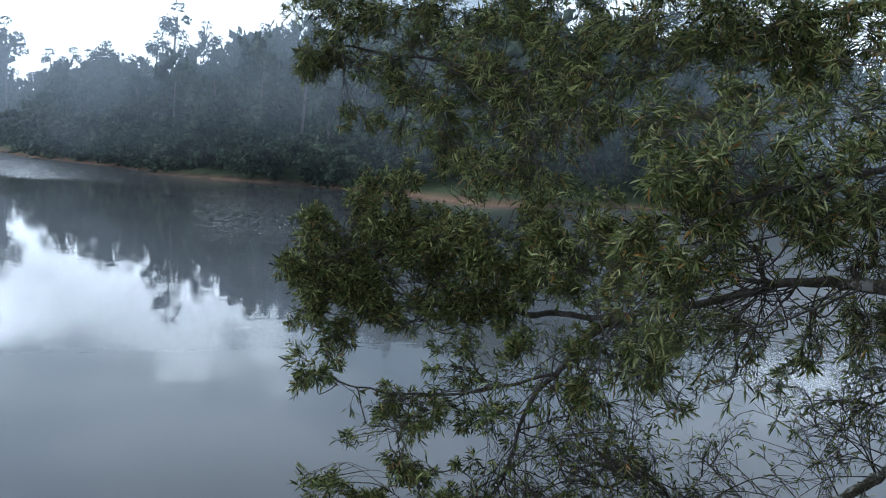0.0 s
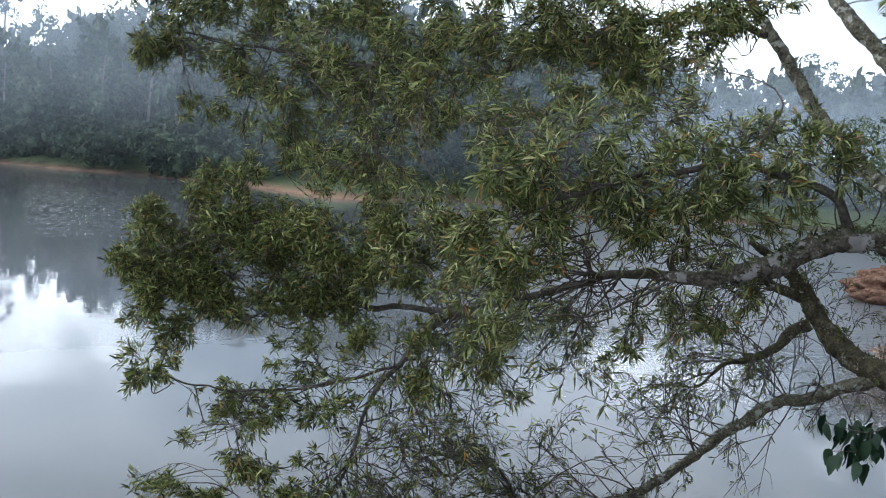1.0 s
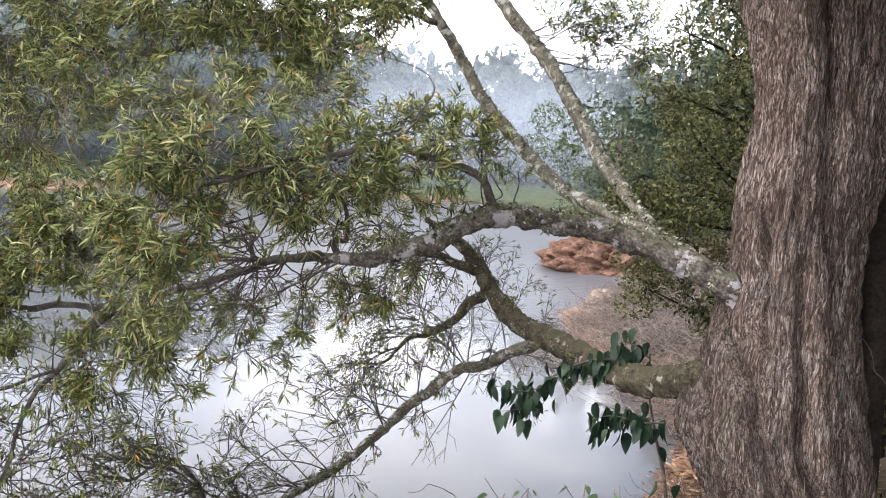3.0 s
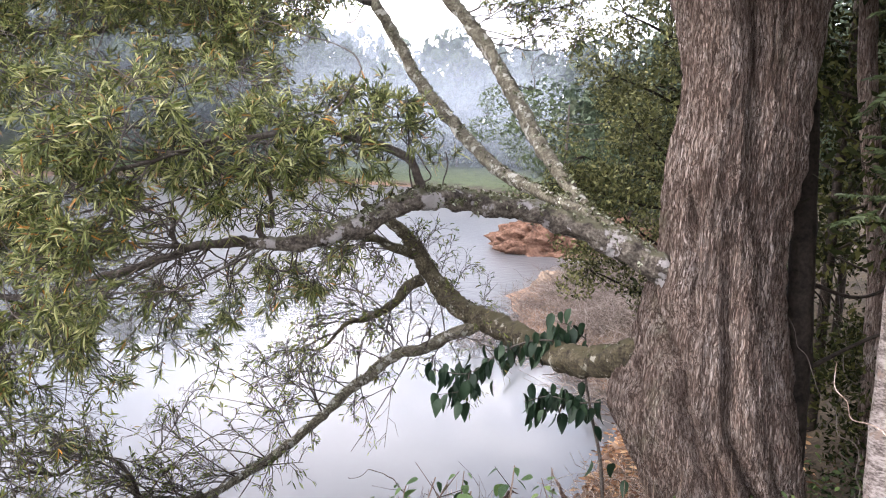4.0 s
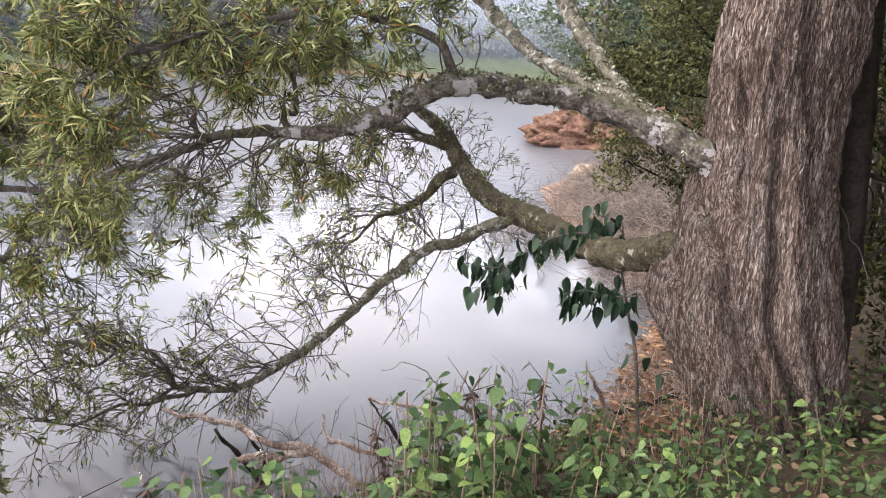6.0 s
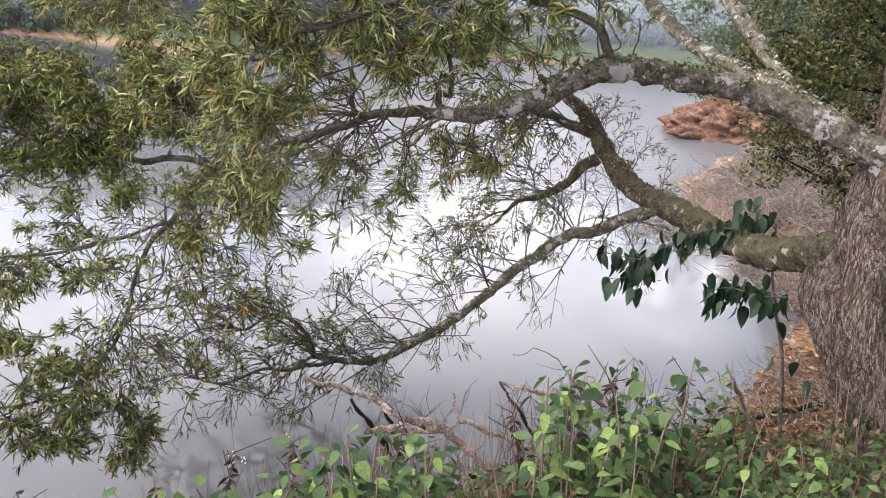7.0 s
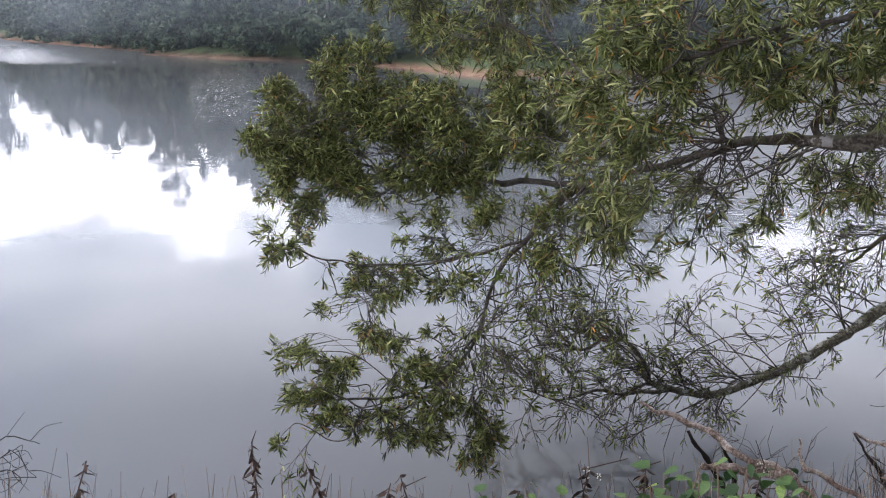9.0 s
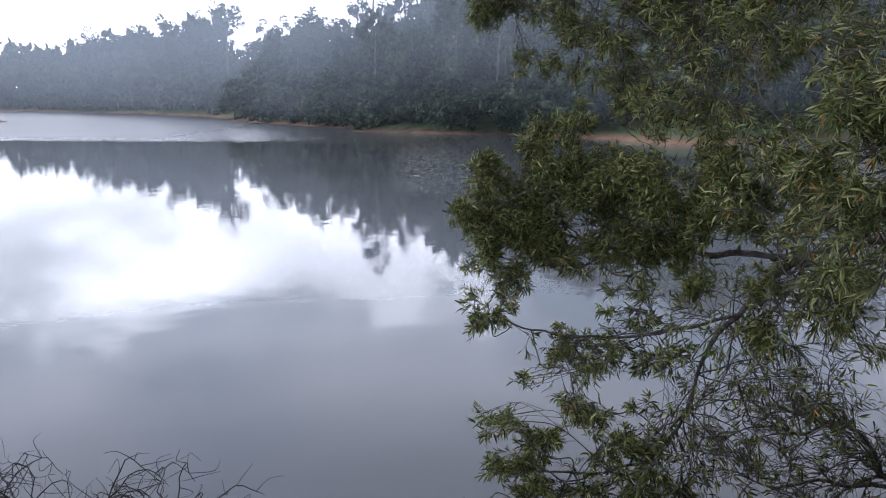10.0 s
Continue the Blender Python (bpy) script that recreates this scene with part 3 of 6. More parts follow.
def build_trunk():
    """A fluted trunk: two stems grown together, ridged bark, flared foot."""
    zs = np.concatenate([np.linspace(0.5, 4.5, 190), np.linspace(4.6, 6.4, 12)])
    sides = 270
    ang = np.linspace(0, 2 * np.pi, sides, endpoint=False)
    rad = np.interp(zs, [0.15, 0.84, 1.0, 1.2, 1.41, 1.6, 1.76, 1.92, 2.07, 2.32, 2.46, 2.57, 2.87, 3.17, 3.5, 3.82, 4.27, 6.4],
                    [0.50, 0.41, 0.425, 0.455, 0.50, 0.53, 0.535, 0.50, 0.455, 0.42, 0.385, 0.36, 0.355, 0.37, 0.35, 0.355, 0.43, 0.36])
    side = np.interp(zs, [0.15, 0.84, 1.0, 1.2, 1.41, 1.6, 1.76, 1.92, 2.07, 2.32, 2.46, 2.57, 2.87, 3.17, 3.5, 3.82, 4.27, 6.4],
                     [0.34, 0.25, 0.19, 0.11, 0.03, -0.04, -0.07, -0.07, -0.06, -0.068, -0.06, -0.04, -0.045, -0.02, 0.0, 0.0, -0.05, 0.0])
    soft = np.hanning(13) / np.hanning(13).sum()
    rad = np.convolve(np.pad(rad, 6, mode="edge"), soft, "valid")
    side = np.convolve(np.pad(side, 6, mode="edge"), soft, "valid")
    cx, cy = 4.70 + 0.62 * side, 3.20 - 0.78 * side
    # the deep groove faces the viewer's side, a little to the right of the middle
    face = math.atan2(-0.1 - 3.2, 0.6 - 4.66)
    pts = []
    for z, r, x, y in zip(zs, rad, cx, cy):
        twist = 0.10 * (z - 2.0)
        rr = np.full(sides, r)
        for gz, ga, gd, gw in FOLDS:
            d = (ang - face - np.interp(z, gz, ga) - 0.03 * math.sin(z * 7.0) + np.pi) % (2 * np.pi) - np.pi
            rr *= 1 - (1.0 if gw > 0.18 else 1.5) * np.interp(z, gz, gd) * np.exp(-(np.abs(d) / gw) ** 1.2)
        rr *= 1 + 0.025 * np.cos(5 * ang + z) * np.interp(z, [0.2, 2.0, 3.0], [1.6, 1.0, 0.5])
        # the second stem stands farther back
        back = (ang - face - np.interp(z, *FOLDS[0][:2]) + np.pi) % (2 * np.pi) - np.pi
        rr *= 1 - 0.24 * np.interp(z, [2.5, 3.0], [0, 1]) * np.clip(back / 0.2, 0, 1) * np.clip((1.1 - back) / 0.6, 0, 1)
        # knot below the big limb
        dk = (ang - (face - 1.12) + np.pi) % (2 * np.pi) - np.pi
        rr += 0.03 * np.exp(-(dk / 0.30) ** 2 - ((z - 1.80) / 0.16) ** 2)
        # hollow scar above it
        dk = (ang - (face - 0.61) + np.pi) % (2 * np.pi) - np.pi
        rr -= 0.07 * np.exp(-(dk / 0.07) ** 2 - ((z - 2.87) / 0.06) ** 2)
        rid = np.empty(sides)
        for i in range(sides):
            a = ang[i] + twist
            u = Vector((math.cos(a) * 5.2, math.sin(a) * 5.2, z * 1.1))
            big = noise.noise(u)
            strip = abs(noise.noise(Vector((math.cos(a) * 12 + big * 0.9, math.sin(a) * 12, z * 2.2 + 7))))
            tear = abs(noise.noise(Vector((math.cos(a) * 26 + big, math.sin(a) * 26, z * 6.5))))
            rid[i] = big * 0.035 + (strip - 0.2) * 0.045 + (tear - 0.2) * 0.036
        rr = rr + rid
        pts.append(np.stack([x + np.cos(ang) * rr, y + np.sin(ang) * rr, np.full(sides, z)], 1))
    g = Geo()
    n = len(zs)
    faces = [(i * sides + k, i * sides + (k + 1) % sides, (i + 1) * sides + (k + 1) % sides, (i + 1) * sides + k) for i in range(n - 1) for k in range(sides)]
    faces.append(tuple(range((n - 1) * sides, n * sides)))
    g.put(np.concatenate(pts), faces)
    wpart("trunk", g, BARK, tree, "thick grooved trunk with stringy grey-brown bark")


build_trunk()

LIMB = [(4.74, 3.18, 2.34), (4.57, 3.30, 2.43), (4.36, 3.33, 2.52), (4.24, 3.46, 2.60), (4.10, 3.61, 2.69), (3.90, 3.80, 2.78), (3.65, 3.93, 2.84), (3.35, 3.96, 2.87), (3.04, 3.97, 2.89), (2.85, 4.02, 2.83), (2.69, 4.10, 2.72), (2.52, 4.16, 2.65), (2.32, 4.24, 2.60), (2.12, 4.36, 2.59)]
RISER_A = [(4.62, 3.34, 2.42), (4.5, 3.78, 2.66), (4.52, 4.32, 2.8), (4.56, 4.82, 2.89), (4.59, 5.3, 2.99), (4.56, 5.69, 3.16), (4.48, 6.03, 3.42), (4.31, 6.34, 3.76), (4.18, 6.54, 4.09), (4.01, 6.68, 4.43), (3.89, 6.9, 4.75), (3.75, 7.16, 5.31), (3.58, 7.46, 5.96)]
RISER_B = [(4.62, 3.34, 2.42), (4.53, 3.9, 2.66), (4.6, 4.39, 2.83), (4.74, 4.93, 3.09), (4.85, 5.35, 3.33), (4.87, 5.69, 3.66), (4.85, 6.03, 4.01), (4.77, 6.28, 4.3), (4.64, 6.44, 4.51), (4.53, 6.67, 4.82), (4.4, 6.95, 5.37), (4.24, 7.27, 6.01)]
LOW = [(4.50, 3.30, 2.05), (4.33, 3.53, 1.99), (4.40, 3.85, 1.86), (4.49, 4.29, 1.75), (4.61, 4.84, 1.72), (4.70, 5.41, 1.73), (4.64, 5.72, 1.78), (4.52, 5.94, 1.87), (4.45, 6.14, 2.04), (4.34, 6.23, 2.23), (4.20, 6.22, 2.41), (3.98, 6.24, 2.57), (3.72, 6.16, 2.70)]
LOW_SIDE = [(4.34, 6.23, 2.23), (4.07, 6.28, 2.32), (3.72, 6.24, 2.43), (3.38, 6.18, 2.47)]
SWEEP = [(4.67, 5.69, 1.72), (4.49, 5.78, 1.63), (4.24, 5.91, 1.49), (3.95, 5.98, 1.39), (3.66, 6.01, 1.19), (3.42, 6.02, 0.99), (3.07, 6.00, 0.76), (2.81, 6.03, 0.59), (2.45, 6.02, 0.43), (2.20, 6.03, 0.42), (1.92, 6.03, 0.53), (1.80, 6.02, 0.71)]
KNEE = [(4.36, 6.19, 2.04), (4.23, 6.25, 1.95), (4.05, 6.20, 1.82), (3.83, 6.18, 1.71), (3.62, 6.20, 1.66), (3.45, 6.16, 1.52), (3.2, 6.2, 1.45)]
DROOP = [(2.12, 4.36, 2.59), (1.85, 4.40, 2.56), (1.66, 4.57, 2.46), (1.43, 4.93, 2.32), (1.22, 5.27, 2.17), (1.13, 5.58, 2.05), (0.98, 5.57, 1.91), (0.84, 5.55, 1.71), (0.66, 5.50, 1.46), (0.58, 5.42, 1.19), (0.45, 5.26, 1.02)]
REACH = [(1.22, 5.27, 2.17), (0.83, 6.03, 2.03), (0.54, 6.06, 2.04), (0.29, 6.06, 2.00), (-0.16, 6.08, 2.08), (-0.63, 5.97, 2.27)]
HOOK = [(2.12, 4.36, 2.59), (2.05, 4.33, 2.61), (1.92, 4.37, 2.58), (1.81, 4.39, 2.55), (1.74, 4.42, 2.59), (1.73, 4.43, 2.68)]
HOOK_B = [(2.20, 4.30, 2.59), (2.15, 4.31, 2.69), (2.20, 4.19, 2.74), (2.10, 4.10, 2.95), (1.85, 4.05, 3.1)]
ARM = [(4.01, 6.68, 4.43), (3.3, 6.9, 4.55), (2.4, 7.1, 4.25), (1.7, 7.3, 3.95), (1.1, 7.5, 3.95), (0.4, 7.7, 3.95), (-0.4, 7.9, 4.05), (-1.1, 8.0, 4.1)]
ARM_B = [(3.89, 6.90, 4.75), (3.2, 6.6, 4.95), (2.4, 6.8, 4.8), (1.4, 7.2, 4.85), (0.4, 7.6, 4.75)]
SKIRT_ARM = [(0.58, 5.42, 1.19), (0.42, 5.2, 0.92), (0.15, 5.08, 0.80), (-0.2, 5.0, 0.76), (-0.55, 4.95, 0.82)]
TUFT_ARM = [(0.84, 5.55, 1.71), (0.45, 5.62, 1.58), (0.05, 5.58, 1.50), (-0.35, 5.52, 1.52), (-0.75, 5.42, 1.66)]
SHOOT = [(3.04, 3.97, 2.89), (2.9, 4.0, 3.1), (2.6, 4.0, 3.2), (2.2, 4.0, 3.2), (1.7, 4.05, 3.1), (1.2, 4.0, 2.9)]

SWEEP_FORK = [(2.45, 6.02, 0.43), (2.15, 6.12, 0.40), (1.85, 6.16, 0.36), (1.55, 6.10, 0.40), (1.25, 6.05, 0.34), (0.95, 6.0, 0.42)]
SWEEP_BACK = [(1.92, 6.03, 0.53), (1.80, 6.05, 0.78), (1.62, 6.1, 0.84), (1.40, 6.1, 0.74), (1.15, 6.05, 0.80), (0.85, 5.95, 0.70)]

limb_lines = {}
for nm, key, pts, rads, mat_, sides in (
        ("limb", "limb", LIMB, (0.10, 0.092, 0.082, 0.074, 0.066, 0.062, 0.058, 0.05, 0.03), LICHEN, 40),
        ("limb", "riser_a", RISER_A, (0.03, 0.036, 0.046, 0.056, 0.054, 0.051, 0.047, 0.04, 0.034), SPECKLED, 24),
        ("limb", "riser_b", RISER_B, (0.03, 0.038, 0.05, 0.064, 0.066, 0.064, 0.06, 0.052, 0.044), SPECKLED, 24),
        ("limb", "low", LOW, (0.10, 0.10, 0.10, 0.10, 0.09, 0.075, 0.055, 0.03), MOSSY, 28),
        ("branch", "low_side", LOW_SIDE, (0.05, 0.035, 0.018), MOSSY, 10),
        ("branch", "sweep", SWEEP, (0.06, 0.05, 0.046, 0.04, 0.032, 0.025, 0.014), SPECKLED, 12),
        ("branch", "knee", KNEE, (0.05, 0.045, 0.036, 0.02, 0.012, 0.006), MOSSY, 10),
        ("branch", "droop", DROOP, (0.024, 0.022, 0.022, 0.024, 0.02, 0.014, 0.007), TWIG, 8),
        ("branch", "reach", REACH, (0.018, 0.024, 0.018, 0.012, 0.006), TWIG, 8),
        ("branch", "hook", HOOK, (0.025, 0.02, 0.017, 0.012), TWIG, 8),
        ("branch", "hook_b", HOOK_B, (0.022, 0.016, 0.012, 0.008), TWIG, 8),
        ("branch", "arm", ARM, (0.034, 0.03, 0.026, 0.018, 0.008), TWIG, 8),
        ("branch", "arm_b", ARM_B, (0.03, 0.024, 0.018, 0.008), TWIG, 8),
        ("branch", "skirt_arm", SKIRT_ARM, (0.012, 0.01, 0.008, 0.005), TWIG, 7),
        ("branch", "tuft_arm", TUFT_ARM, (0.013, 0.011, 0.008, 0.005), TWIG, 7),
        ("branch", "shoot", SHOOT, (0.03, 0.022, 0.016, 0.008), TWIG, 8),
        ("branch", "sweep_fork", SWEEP_FORK, (0.02, 0.016, 0.012, 0.005), TWIG, 8),
        ("branch", "sweep_back", SWEEP_BACK, (0.016, 0.013, 0.010, 0.004), TWIG, 8)):
    line = smooth_line(pts, 16 if sides > 15 else 8)
    if 9 < sides < 15:
        line[1:-1] += np.array([noise.noise_vector(Vector(p * 6.0)) for p in line[1:-1]]) * 0.022
    if sides < 9:      # thin branches wander
        line[1:-1] += np.array([noise.noise_vector(Vector(p * 5.0)) for p in line[1:-1]]) * 0.035
    limb_lines[key] = line
    g = Geo()
    tube(g, line, rads, sides, rough=0.36 if sides > 9 else 0.14, freq=11)
    wpart(nm, g, mat_, tree)


def bough(name, hosts, tips, twigs, leaves, size, leaf_mat, droop=0.1, bare=0.35, spread=1.0, slim=0.11, seed=1, wood_share=2, reach=26):
    """Branchlets from the nearest host limb out to each tip; a spray of twigs in the round of the tip; leaves along the twigs.
    twigs: per tip of 0.3 m; leaves: per twig; size: leaf length."""
    global rng
    rng = np.random.default_rng(seed)
    lines = np.concatenate([limb_lines[h] for h in hosts])
    wood, green = Geo(), Geo()
    starts, ends, parted = [], [], []
    for tx, ty, tz, tr in tips:      # a branchlet to each tip, which divides into smaller sprays
        c = np.array([tx, ty, tz])
        far = np.linalg.norm(lines - c, axis=1) + 0.6 * np.maximum(0, lines[:, 2] - tz - 0.3)
        pick = lines[np.argsort(far)[rng.integers(0, min(reach, len(lines)))]]
        span = np.linalg.norm(c - pick)
        mid1 = pick + (c - pick) * 0.35 + rng.normal(size=3) * 0.12 * span + np.array([0, 0, -0.04 * span])
        mid2 = pick + (c - pick) * 0.7 + rng.normal(size=3) * 0.10 * span + np.array([0, 0, 0.03 * span])
        stem = smooth_line([pick, mid1, mid2, c], 8)
        stem[1:-1] += np.array([noise.noise_vector(Vector(q * 9.0)) for q in stem[1:-1]]) * 0.02
        tube(wood, stem, (0.003 + 0.004 * min(span, 1.2), 0.0042, 0.0028), 5, cap=False)
        n = 6 if tr > 0.12 else 3
        off = unit(rng.normal(size=(n, 3))) * rng.uniform(0.4, 1.1, (n, 1)) * tr
        for o in off:
            parted.append((tx + o[0], ty + o[1], tz + o[2], tr * rng.uniform(0.32, 0.50), stem[rng.integers(int(len(stem) * 0.45), len(stem))]))
    for tx, ty, tz, tr, pick in parted:
        c = np.array([tx, ty, tz])
        span = np.linalg.norm(c - pick)
        mid = (pick + c) / 2 + rng.normal(size=3) * 0.14 * span
        line = smooth_line([pick, mid, c], 5)
        tube(wood, line, (0.003, 0.0024, 0.0018), 3, cap=False)
        count = max(4, int(twigs * (tr / 0.3) ** 2))
        u = unit(rng.normal(size=(count, 3))) * (rng.uniform(0.0, 1.0, (count, 1)) ** 0.45)
        starts.append(line[rng.integers(len(line) // 3, len(line), count)])
        ends.append(c + u * np.array([1, 0.9, 0.9]) * tr * 1.15 * spread)
    S, E = np.concatenate(starts), np.concatenate(ends)
    span = np.linalg.norm(E - S, axis=1, keepdims=True)
    M = (S + E) / 2 + rng.normal(size=S.shape) * 0.2 * span + np.array([0, 0, -0.06]) * span
    few = slice(None, None, wood_share)
    thin_twigs(wood, S[few], M[few], E[few], 0.0022, rings=3)
    who = np.repeat(np.arange(len(S)), rng.poisson(leaves, len(S)))
    n = len(who)
    k = rng.uniform(bare, 1.0, (n, 1)) ** 0.7
    base = (1 - k) ** 2 * S[who] + 2 * k * (1 - k) * M[who] + k * k * E[who]
    axis = unit((1 - k) * (M - S)[who] + k * (E - M)[who])       # leaves splay from the twig all round
    splay = unit(np.cross(axis, rng.normal(size=(n, 3))))
    way = axis + splay * rng.uniform(0.35, 1.25, (n, 1)) + rng.normal(size=(n, 3)) * 0.2 + np.array([0, 0, 0.12 - droop])
    L = size * rng.uniform(0.6, 1.2, n)
    blades(green, base, way, L, L * slim * rng.uniform(0.8, 1.25, n), 0.85)
    if wood.n:
        wpart("twig_spray", wood, TWIG, tree)["kind"] = "stuff"
    ob = wpart("foliage", green, leaf_mat, tree, name)
    ob["kind"] = "stuff"


CROWN_LEFT = [(-1.36, 7.97, 4.16, 0.33), (-0.94, 8.06, 3.91, 0.36), (-0.84, 8.01, 3.46, 0.18), (-0.47, 7.97, 4.21, 0.44), (-0.44, 7.93, 3.64, 0.34), (0.08, 7.88, 4.30, 0.46), (0.11, 7.94, 3.80, 0.43), (0.24, 7.76, 3.31, 0.34), (0.64, 7.67, 4.23, 0.45), (0.72, 7.62, 3.73, 0.42), (0.65, 7.55, 3.24, 0.33), (0.41, 7.56, 2.94, 0.21), (-1.13, 7.93, 4.62, 0.39), (-0.39, 7.80, 4.68, 0.43), (0.44, 7.58, 4.78, 0.42), (-0.05, 7.87, 3.13, 0.21)]
CROWN_RIGHT = [(1.15, 7.39, 4.34, 0.41), (1.21, 7.28, 3.43, 0.28), (1.23, 7.34, 3.90, 0.30), (1.66, 7.11, 4.26, 0.35), (1.74, 6.97, 3.44, 0.22), (2.05, 6.79, 4.35, 0.32), (2.18, 6.60, 3.93, 0.24), (2.52, 6.44, 4.26, 0.28), (2.82, 6.23, 4.13, 0.26), (3.02, 6.00, 4.25, 0.23), (3.42, 5.99, 4.41, 0.21), (1.30, 7.28, 4.82, 0.41), (1.95, 6.72, 4.78, 0.39), (2.55, 6.31, 4.76, 0.38), (3.16, 6.04, 4.77, 0.28)]
MASS = [(-1.02, 5.80, 2.24, 0.20), (-0.90, 5.78, 2.01, 0.15), (-0.80, 6.07, 2.51, 0.26), (-0.73, 5.93, 2.13, 0.30), (-0.63, 6.31, 2.73, 0.21), (-0.42, 6.11, 2.43, 0.34), (-0.34, 5.95, 2.01, 0.25), (-0.30, 6.35, 2.92, 0.16), (0.01, 6.14, 2.56, 0.33), (-0.00, 6.00, 2.18, 0.31), (0.43, 6.02, 2.45, 0.32), (0.41, 5.97, 2.09, 0.21), (0.80, 5.81, 2.66, 0.26), (0.82, 5.77, 2.32, 0.28), (1.07, 5.45, 2.56, 0.23)]
TUFTS = [(-0.83, 5.40, 1.65, 0.17), (-0.69, 5.54, 1.71, 0.12), (-0.32, 5.53, 1.52, 0.20), (-0.50, 5.52, 1.21, 0.10), (-0.02, 5.51, 1.40, 0.22), (-0.15, 5.20, 1.14, 0.14), (0.15, 5.69, 1.69, 0.20), (0.39, 5.50, 1.41, 0.18), (0.53, 5.71, 1.82, 0.20), (1.00, 5.13, 1.82, 0.22), (1.24, 4.90, 1.93, 0.21), (0.25, 5.23, 1.21, 0.11)]
SKIRT = [(-0.63, 5.04, 1.01, 0.17), (-0.33, 5.07, 0.94, 0.16), (-0.54, 4.95, 0.76, 0.17), (-0.28, 4.93, 0.64, 0.18), (-0.66, 4.81, 0.53, 0.07), (0.09, 5.13, 1.00, 0.16), (0.28, 5.06, 0.82, 0.18), (0.07, 4.98, 0.67, 0.19), (0.47, 4.96, 0.61, 0.19), (0.67, 4.99, 0.47, 0.14), (0.22, 4.91, 0.51, 0.16), (-0.13, 5.26, 1.09, 0.11)]
NEAR = [(1.00, 3.97, 3.11, 0.15), (1.12, 3.93, 2.94, 0.19), (1.26, 3.90, 3.16, 0.18), (1.41, 3.95, 2.93, 0.19), (1.02, 4.05, 2.74, 0.18), (1.09, 4.00, 2.51, 0.16), (1.24, 3.98, 2.65, 0.16), (1.54, 3.91, 3.32, 0.16), (1.73, 4.05, 3.10, 0.21), (1.97, 4.06, 3.21, 0.20), (2.20, 4.05, 3.39, 0.21), (2.37, 3.97, 3.18, 0.18), (2.59, 3.94, 3.32, 0.17), (2.73, 3.85, 3.39, 0.17), (2.95, 3.82, 3.33, 0.12), (2.16, 4.07, 2.97, 0.16), (2.41, 3.94, 3.00, 0.12), (1.87, 4.10, 2.88, 0.17), (1.34, 4.02, 2.38, 0.10), (1.09, 4.07, 2.28, 0.13)]
FRONDS = [(2.39, 4.57, 2.38, 0.14), (2.76, 4.4, 2.48, 0.14), (1.81, 4.75, 2.16, 0.14), (1.56, 4.78, 1.97, 0.12), (2.03, 4.65, 2.02, 0.07), (2.34, 4.58, 2.29, 0.21), (2.59, 4.50, 2.37, 0.18), (2.11, 4.65, 2.27, 0.15), (1.75, 4.76, 2.29, 0.12), (2.15, 4.61, 2.12, 0.09), (1.32, 4.51, 2.19, 0.16)]
FILL_A = [(0.26, 6.46, 3.94, 0.36), (0.77, 6.44, 4.00, 0.36), (1.27, 6.17, 4.08, 0.30), (1.79, 5.97, 4.08, 0.30), (2.22, 5.74, 4.12, 0.25), (0.48, 6.10, 3.48, 0.29), (0.96, 5.87, 3.51, 0.28), (1.42, 5.59, 3.55, 0.24), (0.29, 6.00, 3.01, 0.25), (0.70, 5.89, 2.93, 0.20), (2.54, 5.44, 3.97, 0.24), (2.39, 5.77, 4.22, 0.26), (3.05, 5.83, 4.24, 0.27), (3.60, 5.96, 4.51, 0.21), (1.78, 5.51, 3.62, 0.24)]
FILL_B = [(2.12, 4.89, 3.51, 0.21), (2.37, 4.58, 3.56, 0.17), (2.58, 4.38, 3.44, 0.19), (2.77, 4.16, 3.42, 0.17), (2.92, 3.96, 3.33, 0.16), (2.54, 3.96, 3.15, 0.19), (2.28, 3.98, 3.04, 0.18), (1.98, 3.89, 3.09, 0.17), (1.77, 3.96, 2.90, 0.17), (1.57, 3.93, 3.15, 0.17), (1.22, 4.12, 3.12, 0.17), (3.07, 3.87, 3.15, 0.11), (1.26, 4.08, 2.64, 0.17), (1.01, 4.25, 2.82, 0.18), (1.42, 4.28, 3.33, 0.18)]
FILL_C = [(1.15, 4.11, 2.61, 0.20), (1.16, 4.14, 3.13, 0.20), (1.39, 4.10, 2.85, 0.17), (1.61, 4.07, 3.05, 0.17), (1.33, 4.97, 1.85, 0.21), (1.25, 5.09, 1.50, 0.22), (1.65, 5.20, 1.70, 0.19), (1.79, 4.80, 1.92, 0.16), (2.14, 5.10, 1.75, 0.17), (1.39, 5.18, 1.17, 0.23), (1.09, 4.35, 3.36, 0.18)]
